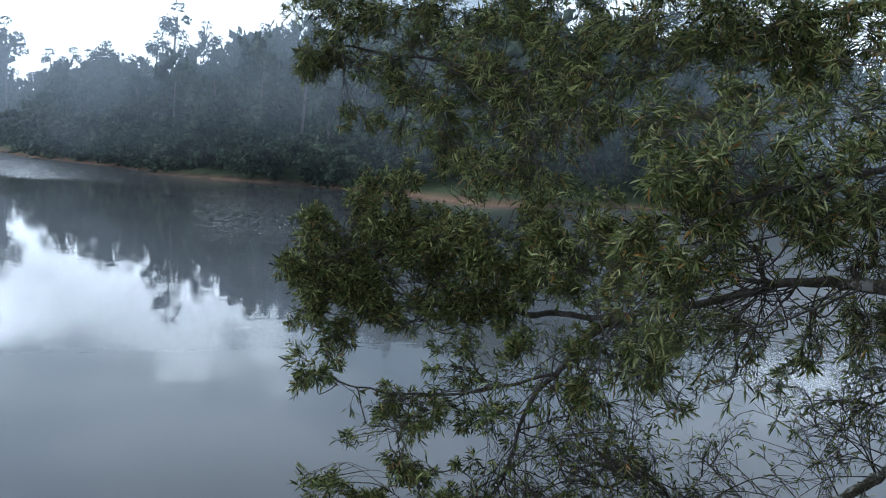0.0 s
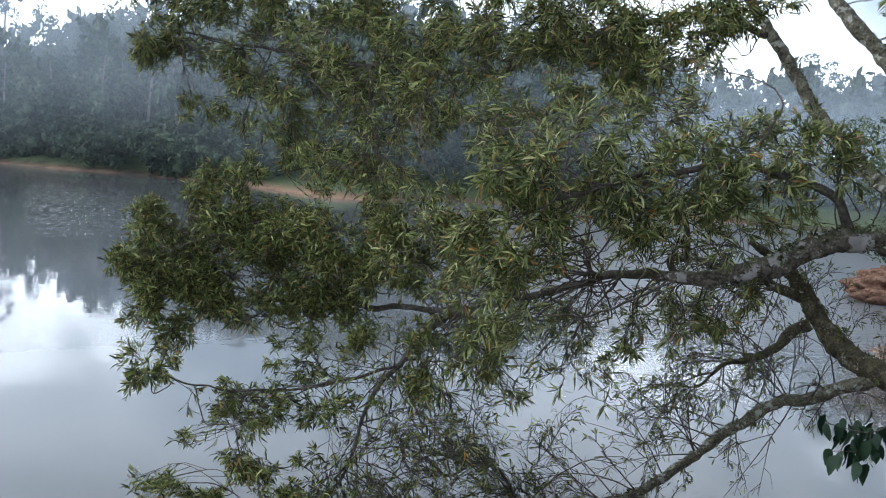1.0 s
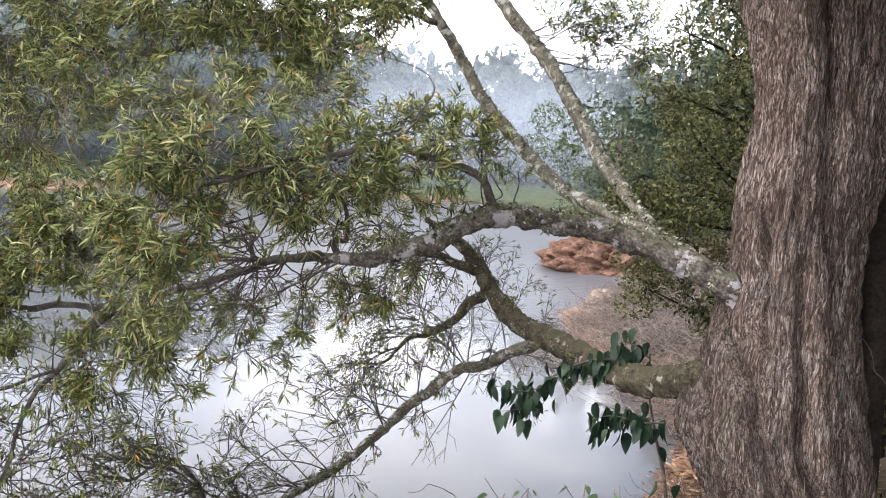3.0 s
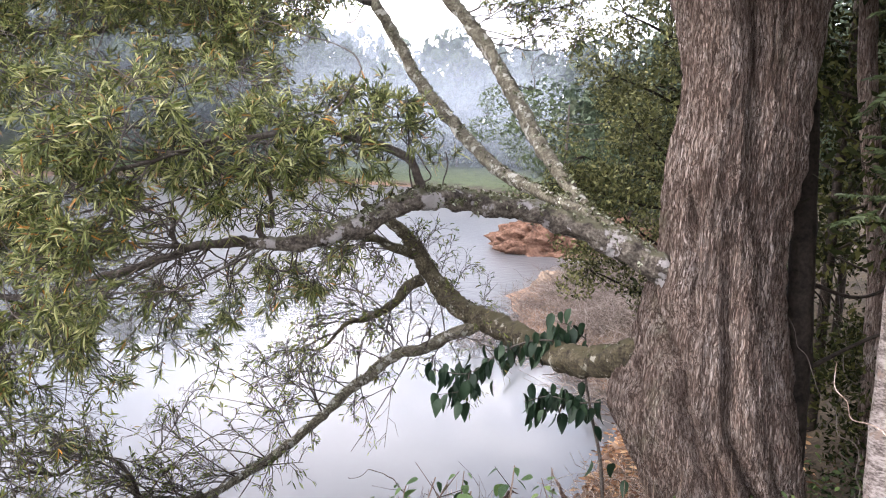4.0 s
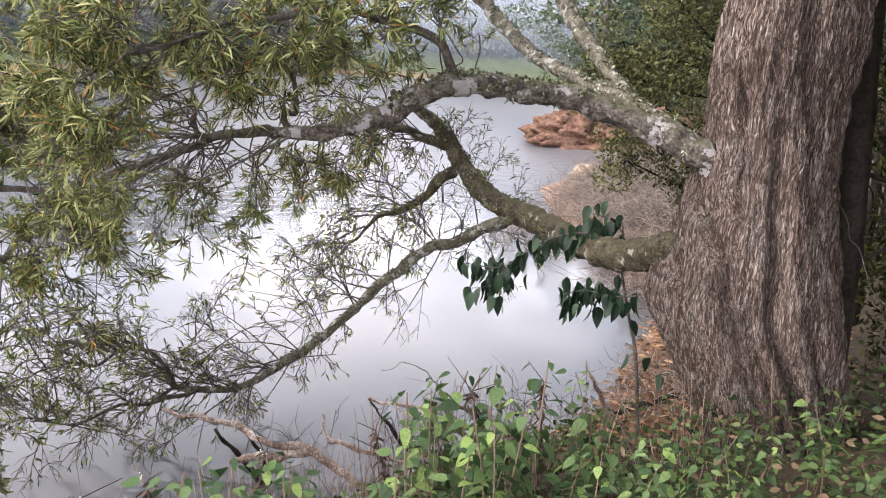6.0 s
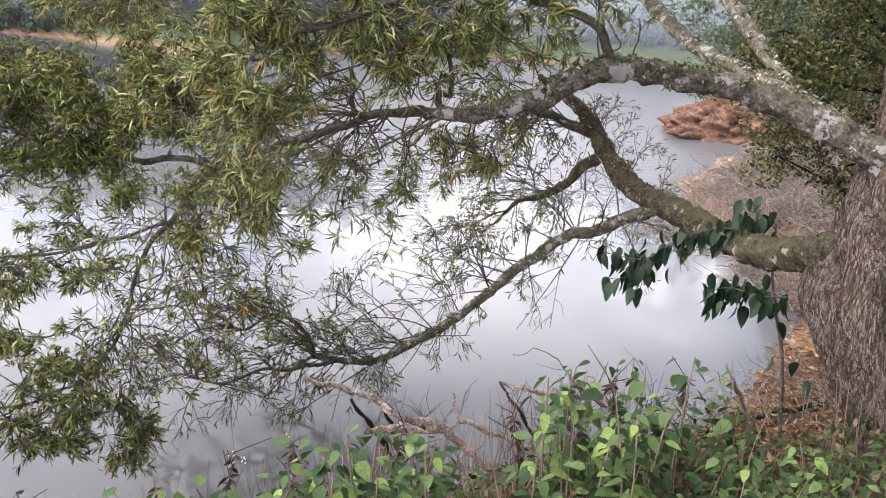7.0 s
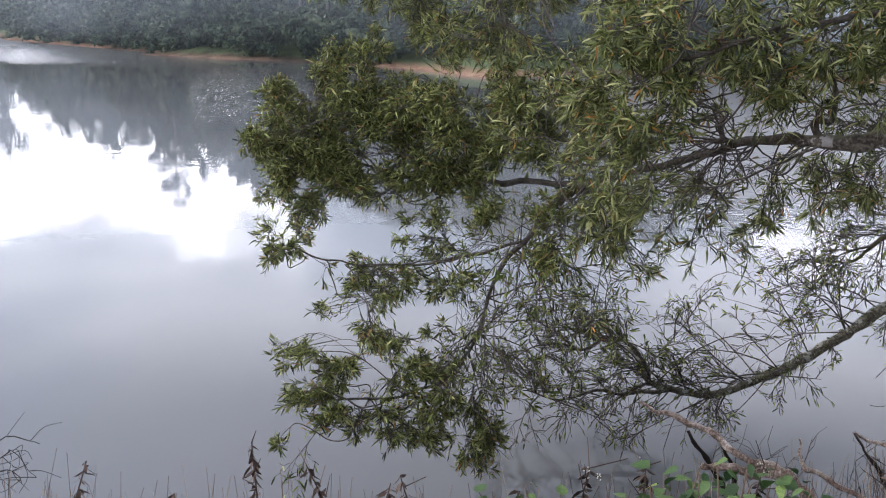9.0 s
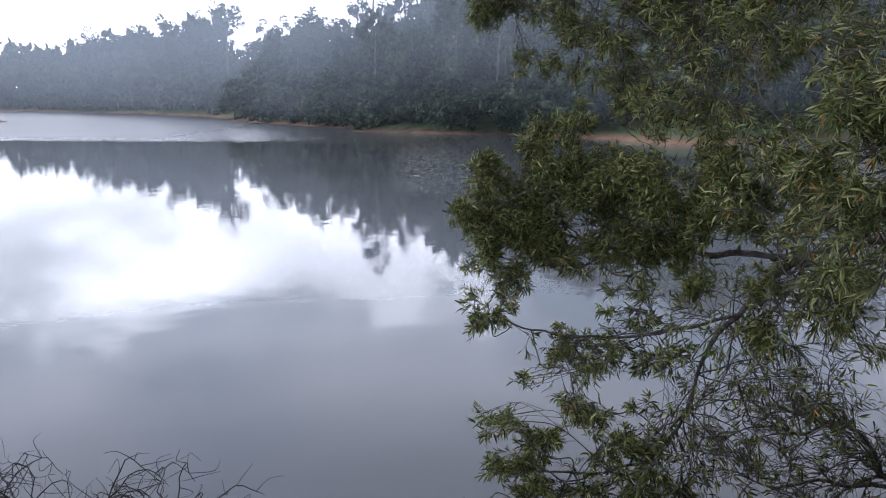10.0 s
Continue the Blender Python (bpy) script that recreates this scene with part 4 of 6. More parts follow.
CURTAIN = [(1.64, 4.5, 2.82, 0.17), (1.89, 4.31, 2.73, 0.16), (2.22, 4.41, 2.91, 0.17), (2.39, 4.1, 2.85, 0.16), (2.63, 4.1, 2.98, 0.14), (2.11, 4.17, 2.74, 0.13), (2.41, 4.32, 3.01, 0.16), (2.75, 4.03, 3.09, 0.14), (1.5, 4.5, 2.82, 0.14), (1.77, 4.52, 2.69, 0.13), (1.35, 4.61, 2.54, 0.14), (1.94, 4.26, 2.88, 0.13), (1.09, 4.77, 2.65, 0.14), (0.86, 4.91, 2.76, 0.16), (2.21, 4.27, 2.99, 0.11), (1.3, 4.75, 2.88, 0.16), (1.7, 4.56, 2.98, 0.14), (1.02, 4.84, 2.35, 0.13), (2.0, 4.47, 3.16, 0.14), (0.72, 4.99, 2.48, 0.14), (2.3, 4.23, 3.35, 0.13), (2.61, 4.29, 3.51, 0.11), (1.23, 4.78, 2.59, 0.14), (1.41, 4.9, 2.19, 0.14), (1.74, 4.75, 2.27, 0.13), (1.16, 4.96, 2.35, 0.14)]
SPRIG = [(5.18, 6.29, 4.74, 0.23), (5.45, 6.11, 4.6, 0.23), (5.7, 5.95, 4.36, 0.23), (5.36, 6.22, 4.42, 0.23), (5.03, 6.36, 4.88, 0.23), (5.5, 6.01, 4.82, 0.23), (5.74, 5.86, 4.61, 0.23), (5.47, 6.14, 4.39, 0.19), (5.72, 5.98, 4.20, 0.15), (5.30, 6.26, 4.45, 0.16), (5.10, 6.36, 4.61, 0.19), (5.56, 6.03, 4.59, 0.22), (5.79, 5.88, 4.40, 0.16)]
WISPS = [(0.68, 5.29, 1.82, 0.22), (0.94, 5.26, 1.71, 0.22), (1.29, 5.23, 1.73, 0.20), (1.57, 5.36, 1.57, 0.19), (0.64, 5.15, 1.32, 0.22), (1.01, 5.22, 1.26, 0.22), (1.38, 5.29, 1.27, 0.19), (0.93, 5.20, 0.91, 0.19), (0.61, 4.98, 0.90, 0.22), (1.21, 5.38, 0.87, 0.18), (0.86, 5.20, 1.49, 0.16)]
MASS_B = [(-0.38, 6.17, 2.41, 0.25), (0.02, 6.22, 2.62, 0.25), (0.15, 6.09, 2.24, 0.25), (0.46, 6.12, 2.49, 0.25), (0.59, 5.97, 2.11, 0.20), (0.88, 5.79, 2.43, 0.24), (1.03, 5.54, 2.16, 0.19), (1.17, 5.16, 2.58, 0.21), (1.26, 5.09, 2.18, 0.18), (-0.67, 5.98, 2.14, 0.23), (0.27, 6.04, 1.92, 0.16), (-0.21, 6.02, 1.95, 0.16), (0.66, 6.33, 2.72, 0.23), (1.07, 5.60, 2.79, 0.23)]
CROWN_MID = [(-0.14, 7.39, 3.51, 0.35), (0.28, 7.27, 3.72, 0.35), (0.54, 6.98, 3.21, 0.28), (0.95, 6.72, 3.50, 0.30), (0.88, 6.54, 2.96, 0.25), (1.23, 6.45, 3.76, 0.29), (1.60, 6.17, 3.63, 0.26), (1.95, 6.05, 3.89, 0.28), (1.68, 6.31, 4.06, 0.31), (2.36, 5.89, 3.97, 0.28), (2.63, 5.58, 3.69, 0.25), (1.31, 5.85, 3.28, 0.20), (0.17, 6.90, 3.04, 0.23), (1.93, 5.24, 3.45, 0.23), (2.74, 5.91, 4.15, 0.27)]
bough("dense olive-green narrow leaves of the upper crown", ["arm", "arm_b"], CROWN_LEFT, 150, 8.6, 0.072, LEAF, slim=0.14, seed=11)
bough("open olive-green leaves of the upper crown", ["arm", "arm_b", "riser_a"], CROWN_RIGHT, 150, 7.6, 0.072, LEAF, slim=0.14, seed=12)
bough("olive-green leaves of the middle crown", ["arm", "arm_b", "shoot"], FILL_A, 84, 7.0, 0.076, LEAF, slim=0.14, seed=19)
bough("dense green narrow leaves of the side bough", ["reach", "droop"], MASS, 330, 12, 0.057, LEAF, spread=1.15, slim=0.165, seed=13)
bough("hanging green leaf tufts", ["tuft_arm", "droop", "reach"], TUFTS, 205, 10.5, 0.058, LEAF, spread=1.1, slim=0.16, seed=14)
bough("low green leaf tufts over the water", ["skirt_arm", "droop"], SKIRT, 265, 11, 0.057, LEAF, spread=1.15, slim=0.16, seed=15)
bough("long yellow-green sickle leaves", ["shoot", "limb", "hook_b"], NEAR, 150, 9.6, 0.068, LEAF_NEAR, slim=0.125, seed=16)
bough("yellow-green leaves above the limb", ["shoot", "limb", "hook_b"], FILL_B, 118, 9.0, 0.068, LEAF_NEAR, slim=0.125, seed=20)
bough("yellow-green leaves of the drooping shoots", ["shoot", "hook", "droop"], FILL_C, 30, 6, 0.078, LEAF_NEAR, slim=0.12, bare=0.5, seed=21, wood_share=1)
bough("yellow-green leaf sprays hanging about the limb", ["limb", "hook", "hook_b", "shoot"], CURTAIN, 84, 7.4, 0.067, LEAF_NEAR, slim=0.125, spread=1.15, seed=28)
bough("yellow-green leaf fronds under the limb", ["limb", "hook"], FRONDS, 150, 9.0, 0.070, LEAF_NEAR, slim=0.12, seed=17)
bough("fine green leaves in the heart of the side bough", ["reach", "droop"], MASS_B, 150, 9.5, 0.058, LEAF, slim=0.15, spread=1.15, seed=25)
CROWN_TOP = [(1.95, 5.99, 4.27, 0.32), (2.27, 5.9, 4.17, 0.30), (2.53, 5.77, 4.29, 0.30), (2.8, 5.68, 4.15, 0.26), (2.49, 5.85, 3.9, 0.26), (3.1, 5.8, 4.45, 0.24), (1.6, 6.1, 4.4, 0.32)]
bough("dense leaves at the top of the crown", ["arm", "arm_b", "riser_a"], CROWN_TOP, 130, 7.6, 0.074, LEAF, slim=0.14, seed=38)
bough("open leaves between the crown's tiers", ["arm", "arm_b", "shoot"], CROWN_MID, 72, 7.0, 0.076, LEAF, slim=0.14, spread=1.15, seed=26)
bough("loose leafy twigs over the water", ["droop", "hook"], WISPS, 22, 3.6, 0.07, LEAF_SHADE, slim=0.15, bare=0.5, spread=1.9, seed=22, wood_share=1)
bough("dark leaf sprig high on the limb", ["riser_b"], SPRIG, 80, 7, 0.07, LEAF, slim=0.16, spread=1.7, seed=23)


def twiggery(label, hosts, count, length, lean, leaves, size, leaf_mat, seed, lo=0.05, hi=1.0, thick=0.008, scatter=0.55):
    """Open, thrice-forked bare twigs that spring from the host limbs, with a few small leaves at their ends.
    lean: the way most of them grow; length: of the first twigs."""
    global rng
    rng = np.random.default_rng(seed)
    wood, green = Geo(), Geo()
    at, n = [], count
    for h in hosts:
        ln = limb_lines[h]
        at.append(ln[(rng.uniform(lo, hi, count) * (len(ln) - 1)).astype(int)])
    S = np.concatenate(at)
    way = unit(np.asarray(lean, float) + rng.normal(size=S.shape) * scatter)
    L = length * rng.uniform(0.45, 1.2, (len(S), 1))
    rad = thick
    for level, forks in enumerate((6, 5, 0)):
        bow = unit(np.cross(way, rng.normal(size=S.shape)))
        E = S + way * L + np.array([0, 0, -0.12]) * L
        M = S + way * L * 0.5 + bow * L * rng.uniform(0.06, 0.24, (len(S), 1)) + np.array([0, 0, 0.10]) * L
        thin_twigs(wood, S, M, E, rad, 0.35, rings=6 if level == 0 else 4 if level == 1 else 3)
        if not forks:
            break
        who = np.repeat(np.arange(len(S)), rng.poisson(forks, len(S)))
        k = rng.uniform(0.2, 1.0, (len(who), 1))
        s2 = (1 - k) ** 2 * S[who] + 2 * k * (1 - k) * M[who] + k * k * E[who]
        axis = unit((1 - k) * (M - S)[who] + k * (E - M)[who])
        turn = unit(np.cross(axis, rng.normal(size=s2.shape)))
        way = unit(axis + turn * rng.uniform(0.5, 1.3, (len(who), 1)) + np.array([0, 0, 0.12]))
        L = L[who] * rng.uniform(0.28, 0.62, (len(who), 1)) * (1.15 - 0.5 * k)
        S, rad = s2, rad * 0.6
    who = np.repeat(np.arange(len(S)), rng.poisson(leaves, len(S)))
    n = len(who)
    k = rng.uniform(0.35, 1.0, (n, 1))
    base = (1 - k) ** 2 * S[who] + 2 * k * (1 - k) * M[who] + k * k * E[who]
    axis = unit(E - S)[who]
    w = axis + unit(np.cross(axis, rng.normal(size=(n, 3)))) * rng.uniform(0.3, 1.0, (n, 1))
    ll = size * rng.uniform(0.5, 1.2, n)
    blades(green, base, w, ll, ll * 0.17, 0.4)
    wpart("twig_spray", wood, TWIG, tree)["kind"] = "stuff"
    wpart("foliage", green, leaf_mat, tree, label)["kind"] = "stuff"


twiggery("sparse small leaves on bare twigs", ["sweep"], 46, 0.85, (-0.5, 0.25, 0.5), 2.0, 0.06, LEAF_SHADE, 18, lo=0.12)
twiggery("sparse small leaves on hanging twigs", ["sweep"], 22, 0.45, (-0.5, 0.2, -0.6), 1.2, 0.055, LEAF_SHADE, 31, lo=0.1)
twiggery("small leaves on the kneed branch", ["knee", "low_side"], 20, 0.6, (-0.6, 0.3, -0.1), 2.4, 0.06, LEAF_SHADE, 32, lo=0.2)
twiggery("small upright leafy shoots on the low limb", ["low"], 16, 0.42, (0.0, 0.0, 1.0), 1.6, 0.06, LEAF_SHADE, 33, lo=0.45, thick=0.005, scatter=0.4)
twiggery("few leaves on dark tangled twigs", ["sweep_fork", "sweep_back"], 22, 0.55, (-0.6, 0.3, 0.25), 1.4, 0.055, LEAF_SHADE, 34)
twiggery("few leaves on drooping grey twigs", ["droop"], 30, 0.75, (0.3, 0.2, -0.5), 2.6, 0.065, LEAF_SHADE, 35, lo=0.35, thick=0.006)
twiggery("few leaves on bare twigs below the hook", ["hook", "limb"], 11, 0.55, (-0.7, 0.3, -0.3), 0.5, 0.065, LEAF_SHADE, 36, lo=0.7, thick=0.0045)
twiggery("leaves on grey twigs of the low tufts", ["skirt_arm", "tuft_arm"], 14, 0.5, (0.3, 0.2, -0.3), 1.8, 0.065, LEAF, 37, thick=0.004)


def lichen_tufts():
    """Beard lichen and moss in small tufts on the upper side of the limbs."""
    global rng
    rng = np.random.default_rng(91)
    g = Geo()
    for key, thick, count, spare in (("limb", 0.07, 2600, 0.78), ("riser_a", 0.048, 1300, 0.7), ("riser_b", 0.055, 1500, 0.7), ("low", 0.088, 700, 0.85), ("sweep", 0.035, 400, 0.9)):
        ln = limb_lines[key]
        spot = rng.uniform(0, spare, count // 9) * (len(ln) - 2)
        spot = np.repeat(spot, 9) + rng.normal(size=len(spot) * 9) * 0.35
        i = np.clip(spot.astype(int), 0, len(ln) - 2)
        tan = unit(ln[i + 1] - ln[i])
        up = unit(np.array([0, 0, 1.0]) - tan * tan[:, 2:3])
        sd = np.cross(tan, up)
        a = np.repeat(rng.normal(size=len(i) // 9) * 0.8, 9) + rng.normal(size=len(i)) * 0.12
        out = up * np.cos(a)[:, None] + sd * np.sin(a)[:, None]
        base = ln[i] + tan * (spot - i)[:, None] * 0.02 + out * thick * 0.88
        ll = rng.uniform(0.012, 0.038, len(i))
        blades(g, base, out + rng.normal(size=base.shape) * 0.7, ll, ll * 0.45, 0.5)
    wpart("lichen", g, TUFT, tree, "grey-green lichen and moss tufts on the limbs")["kind"] = "stuff"


lichen_tufts()

# the crown overhead, which shades the trunk and the bank behind it
limb_lines["top"] = smooth_line([(4.55, 3.3, 5.6), (4.9, 3.2, 6.4), (5.4, 2.8, 7.2)], 6)
EAVES = [(4.3, 2.75, 4.95, 0.35), (4.7, 2.6, 5.0, 0.35), (4.05, 3.1, 5.0, 0.35), (5.05, 2.7, 5.0, 0.4), (3.95, 3.5, 5.1, 0.3), (4.45, 2.4, 5.1, 0.35), (5.3, 2.95, 4.95, 0.35), (4.2, 3.9, 5.2, 0.35), (5.0, 2.2, 5.1, 0.4), (3.6, 2.6, 5.0, 0.4), (3.9, 2.0, 5.0, 0.4), (3.2, 2.0, 5.2, 0.4), (3.4, 3.1, 5.2, 0.35), (4.4, 1.7, 5.1, 0.4), (3.7, 1.4, 5.3, 0.4), (3.3, 2.2, 4.65, 0.3), (3.7, 2.5, 4.7, 0.3), (3.0, 2.6, 4.65, 0.3), (2.8, 1.8, 4.6, 0.3), (3.5, 1.6, 4.7, 0.3), (4.1, 2.2, 4.8, 0.3), (3.6, 3.0, 4.8, 0.3)]
bough("leaves of the crown just over the limbs", ["top"], EAVES, 90, 9, 0.11, LEAF, slim=0.2, seed=29)
CANOPY = [(5.3, 2.6, 5.4, 0.7), (4.2, 2.4, 5.6, 0.6), (5.7, 3.2, 5.3, 0.7), (4.9, 1.8, 5.5, 0.7), (3.9, 3.2, 5.8, 0.5), (5.2, 4.1, 5.5, 0.6), (6.3, 2.2, 5.4, 0.8), (4.2, 3.0, 6.2, 0.7), (5.2, 3.4, 6.0, 0.8), (5.0, 2.2, 6.3, 0.8), (6.0, 2.8, 6.4, 0.8), (3.8, 2.2, 6.5, 0.7), (5.8, 3.8, 6.5, 0.8), (4.6, 4.0, 6.4, 0.6), (6.6, 3.4, 6.9, 0.8), (5.6, 1.4, 6.6, 0.8), (4.6, 1.2, 6.7, 0.7)]
bough("dense leaves of the crown overhead", ["top"], CANOPY, 26, 11, 0.2, LEAF, seed=24)

# ---- the far woods ----
def leaf_puffs(puffs, quads, size, seed, slim=0.5):
    """Tufts of small leaf faces round the given centres (x, y, z, r)."""
    r = np.random.default_rng(seed)
    pts = []
    for x, y, z, rad in puffs:
        n = max(6, int(quads * rad * rad))
        u = unit(r.normal(size=(n, 3))) * (r.uniform(0.25, 1, (n, 1)) ** 0.4) * np.array([1, 1, 0.78]) * rad
        c = np.array([x, y, z]) + u
        a = unit(r.normal(size=(n, 3)) + 0.6 * unit(u))
        b = unit(np.cross(a, unit(r.normal(size=(n, 3)))))
        s = size * r.uniform(0.5, 1.2, (n, 1))
        e = np.cross(a, b)
        q = np.stack([c - b * s, c + e * s * slim, c + b * s * 1.1, c - e * s * slim * 0.9], 1)
        pts.append(q.reshape(-1, 3))
    pts = np.concatenate(pts)
    return pts, np.arange(len(pts)).reshape(-1, 4)


def leaf_cores(puffs, seed, n=5, m=3):
    """The dim inside of each tuft: a small uneven ball."""
    r = np.random.default_rng(seed)
    pts, faces, k = [], [], 0
    for x, y, z, rad in puffs:
        for i in range(m + 1):
            th = math.pi * i / m
            for j in range(n):
                ph = 2 * math.pi * (j + 0.5 * (i % 2)) / n
                f = rad * r.uniform(0.42, 0.6)
                pts.append((x + f * math.sin(th) * math.cos(ph), y + f * math.sin(th) * math.sin(ph), z + 0.78 * f * math.cos(th)))
        for i in range(m):
            for j in range(n):
                faces.append((k + i * n + j, k + (i + 1) * n + j, k + (i + 1) * n + (j + 1) % n, k + i * n + (j + 1) % n))
        k += n * (m + 1)
    return np.array(pts), np.array(faces)


def bush_shape(seed, tall, wide, quads=16, size=0.42, low=0.02, filled=True):
    r = np.random.default_rng(seed)
    puffs = []
    for i in range(13):
        h = r.uniform(low, 0.9)
        span = wide * math.sqrt(max(0.05, 1 - ((h - 0.4) / 0.62) ** 2)) * r.uniform(0.2, 0.9)
        a = r.uniform(0, 2 * math.pi)
        puffs.append((span * math.cos(a), span * math.sin(a), tall * h, wide * r.uniform(0.28, 0.5)))
    puffs.append((0, 0, tall * 0.92, wide * 0.3))
    leaf, cells = leaf_puffs(puffs, quads, size, seed + 50)
    if not filled:
        return leaf, cells
    core, inner = leaf_cores(puffs, seed)
    return np.concatenate([leaf, core]), np.concatenate([cells, inner + len(leaf)])


def gum_shape(seed, tall, quads=70, size=0.26):
    """A gum: tall bare stem, forked, with open tufts held in tiers."""
    r = np.random.default_rng(seed)
    wood = Geo()
    lean = r.normal(size=2) * 0.035 * tall
    stem = smooth_line([(0, 0, -0.6), (lean[0] * 0.3, lean[1] * 0.3, tall * 0.35), (lean[0] * 0.8, lean[1] * 0.5, tall * 0.65), (lean[0], lean[1], tall * 0.93)], 4)
    tube(wood, stem, (0.22, 0.18, 0.13, 0.05), 6)
    puffs = [(lean[0], lean[1], tall * 0.95, 1.0)]
    for i in range(9):
        h = r.uniform(0.52, 0.93)
        p = np.array([np.interp(h, np.linspace(0, 0.93, len(stem)), stem[:, a]) for a in range(3)])
        a, span = r.uniform(0, 2 * math.pi), r.uniform(0.9, 2.4) * (1.15 - 0.5 * h)
        tip = p + np.array([math.cos(a) * span, math.sin(a) * span, span * r.uniform(0.3, 0.9)])
        tube(wood, smooth_line([p, (p + tip) / 2 + np.array([0, 0, -0.15 * span]), tip], 3), (0.08, 0.05, 0.025), 4, cap=False)
        puffs.append((*tip, r.uniform(0.6, 1.15)))
        puffs.append((*(tip + r.normal(size=3) * 0.6), r.uniform(0.4, 0.8)))
    return wood, leaf_puffs(puffs, quads, size, seed + 90)


def plant_woods():
    """Forest on the far slopes as one mass, with tall gums standing singly among it."""
    shapes = [bush_shape(s, 1.0, 0.46, quads=850, size=0.052) for s in range(6)]
    coarse = [bush_shape(s + 20, 1.0, 0.44, quads=320, size=0.066) for s in range(4)]
    r = np.random.default_rng(5)
    sites = []
    for step, lo, hi in ((2.6, 0.5, 7), (4.2, 7, 26), (6.0, 26, 66)):
        gx, gy = np.meshgrid(np.arange(-330, 150, step), np.arange(30, 380, step))
        x = (gx + r.uniform(-0.45, 0.45, gx.shape) * step).ravel()
        y = (gy + r.uniform(-0.45, 0.45, gy.shape) * step).ravel()
        az, rr = np.degrees(np.arctan2(x, y)), np.hypot(x, y)
        ok = (az > -43) & (az < 62) & (rr > 38)
        x, y, az, rr = x[ok], y[ok], az[ok], rr[ok]
        d = land(x, y)
        ok = (d > lo) & (d < hi)
        ok &= ~((az > 24) & (az < 40) & (d < 17))           # meadow
        ok &= ~((az > -2) & (az < 12) & (d < 4.5))           # beach
        ok &= ~((az < -28.5) & (d < 5))                      # far beach
        ok &= ~((rr > 150) & (r.uniform(size=rr.shape) < 0.58))
        ok &= ~((az < -36) & (rr < 190) & (rr > 100) & (d < 4))
        for p in zip(x[ok], y[ok], d[ok], rr[ok]):
            sites.append(p)
    close = [bush_shape(s + 40, 1.0, 0.46, quads=3000, size=0.028, filled=False) for s in range(3)]
    fine, rough = Geo(), Geo()
    for x, y, d, rr in sites:
        tall = r.uniform(2.6, 6.0) if d < 6 else r.uniform(6.5, 11.5) if d < 22 else r.uniform(9, 13.5)
        tall *= 2.0 if x < -0.53 * y else 1.2
        wide = tall * r.uniform(0.8, 1.25) if d < 6 else tall * r.uniform(0.55, 0.9)
        pts, faces = (shapes if rr < 125 and d < 30 else coarse)[r.integers(0, 4)]
        if x > 0.72 * y and rr < 72:
            pts, faces = close[r.integers(0, 3)]
        a = r.uniform(0, 6.28)
        ca, sa = math.cos(a), math.sin(a)
        q = pts * np.array([wide, wide, tall])
        q = np.stack([q[:, 0] * ca - q[:, 1] * sa + x, q[:, 0] * sa + q[:, 1] * ca + y, q[:, 2] + h1(x, y)], 1)
        (fine if rr < 125 and d < 30 else rough).put(q, faces)
    for nm, g in (("shore_forest", fine), ("hill_forest", rough)):
        if g.n:
            tagged(part(nm, g, WOODS, smooth=False), "dense grey-green misty forest on the far lakeside", "forest", kind="stuff")
    gums = []
    for s, tall in enumerate((15.0, 12.5, 17.0, 10.5)):
        wood, (pts, faces) = gum_shape(s + 3, tall)
        ob = thing("gum_tree", (0, 0, -50), "tall slender gum tree with tufted crown in mist", "tree", "gum trees on the far shore")
        part("trunk", wood, PALE, ob)
        leaf = Geo()
        leaf.put(pts, faces)
        part("crown", leaf, WOODS, ob, smooth=False)
        gums.append(ob)
    spots = []
    for az, dd, k in ((-26.0, 9, 1), (-24.9, 20, 2), (-24.0, 30, 2), (-22.6, 16, 0), (-21.6, 34, 2), (-20.4, 26, 0), (-19.2, 18, 2), (-18.2, 14, 2), (-17.0, 36, 0), (-15.6, 30, 2),
                      (-14.4, 46, 2), (-13.0, 44, 0), (-12.0, 50, 2), (-10.6, 40, 0), (-9.0, 50, 2), (-7.0, 46, 0), (-4.0, 50, 2), (0.0, 48, 2), (4.0, 44, 0), (9.0, 52, 2), (14.0, 40, 0),
                      (26.0, 45, 2), (29.5, 52, 0), (32.4, 42, 2), (33.6, 46, 2), (35.5, 52, 0), (37.5, 46, 1), (39.0, 52, 2)):
        spots.append((az, dd, k))
    low = [(az, dd, k) for az, dd, k in ((-17.8, 4, 2), (-19.8, 5, 0), (-9.7, 5, 2), (-7.6, 6, 0), (-22.9, 4, 0), (-20.6, 7, 2), (-15.2, 6, 0), (-12.4, 5, 2), (-5.0, 6, 0), (-24.6, 4, 1), (-2.6, 7, 2), (33.0, 20, 1), (29.0, 24, 0))]
    for i in range(22):
        spots.append((-42 + i * 0.70 + r.uniform(-0.15, 0.15), r.uniform(6, 26), int(r.integers(0, 3))))
    for az, dd, k in spots + low:
        ways = np.linspace(40, 330, 600)
        x, y = ways * math.sin(radians(az)), ways * math.cos(radians(az))
        d = land(x, y)
        on = np.where((d > dd) & (ways > (150 if az < -27.5 else 50)))[0]
        if not len(on):
            continue
        x, y = x[on[0]], y[on[0]]
        sc = r.uniform(0.95, 1.2) * (1.45 if az < -27 else 1.0 if az < 20 else 0.9) * (0.68 if (az, dd, k) in low else 1.0)
        m = pose(x, y, h1(x, y), 0, 0, r.uniform(0, 360)) @ Matrix.Diagonal((sc, sc, sc, 1))
        copy_thing(gums[k], m)
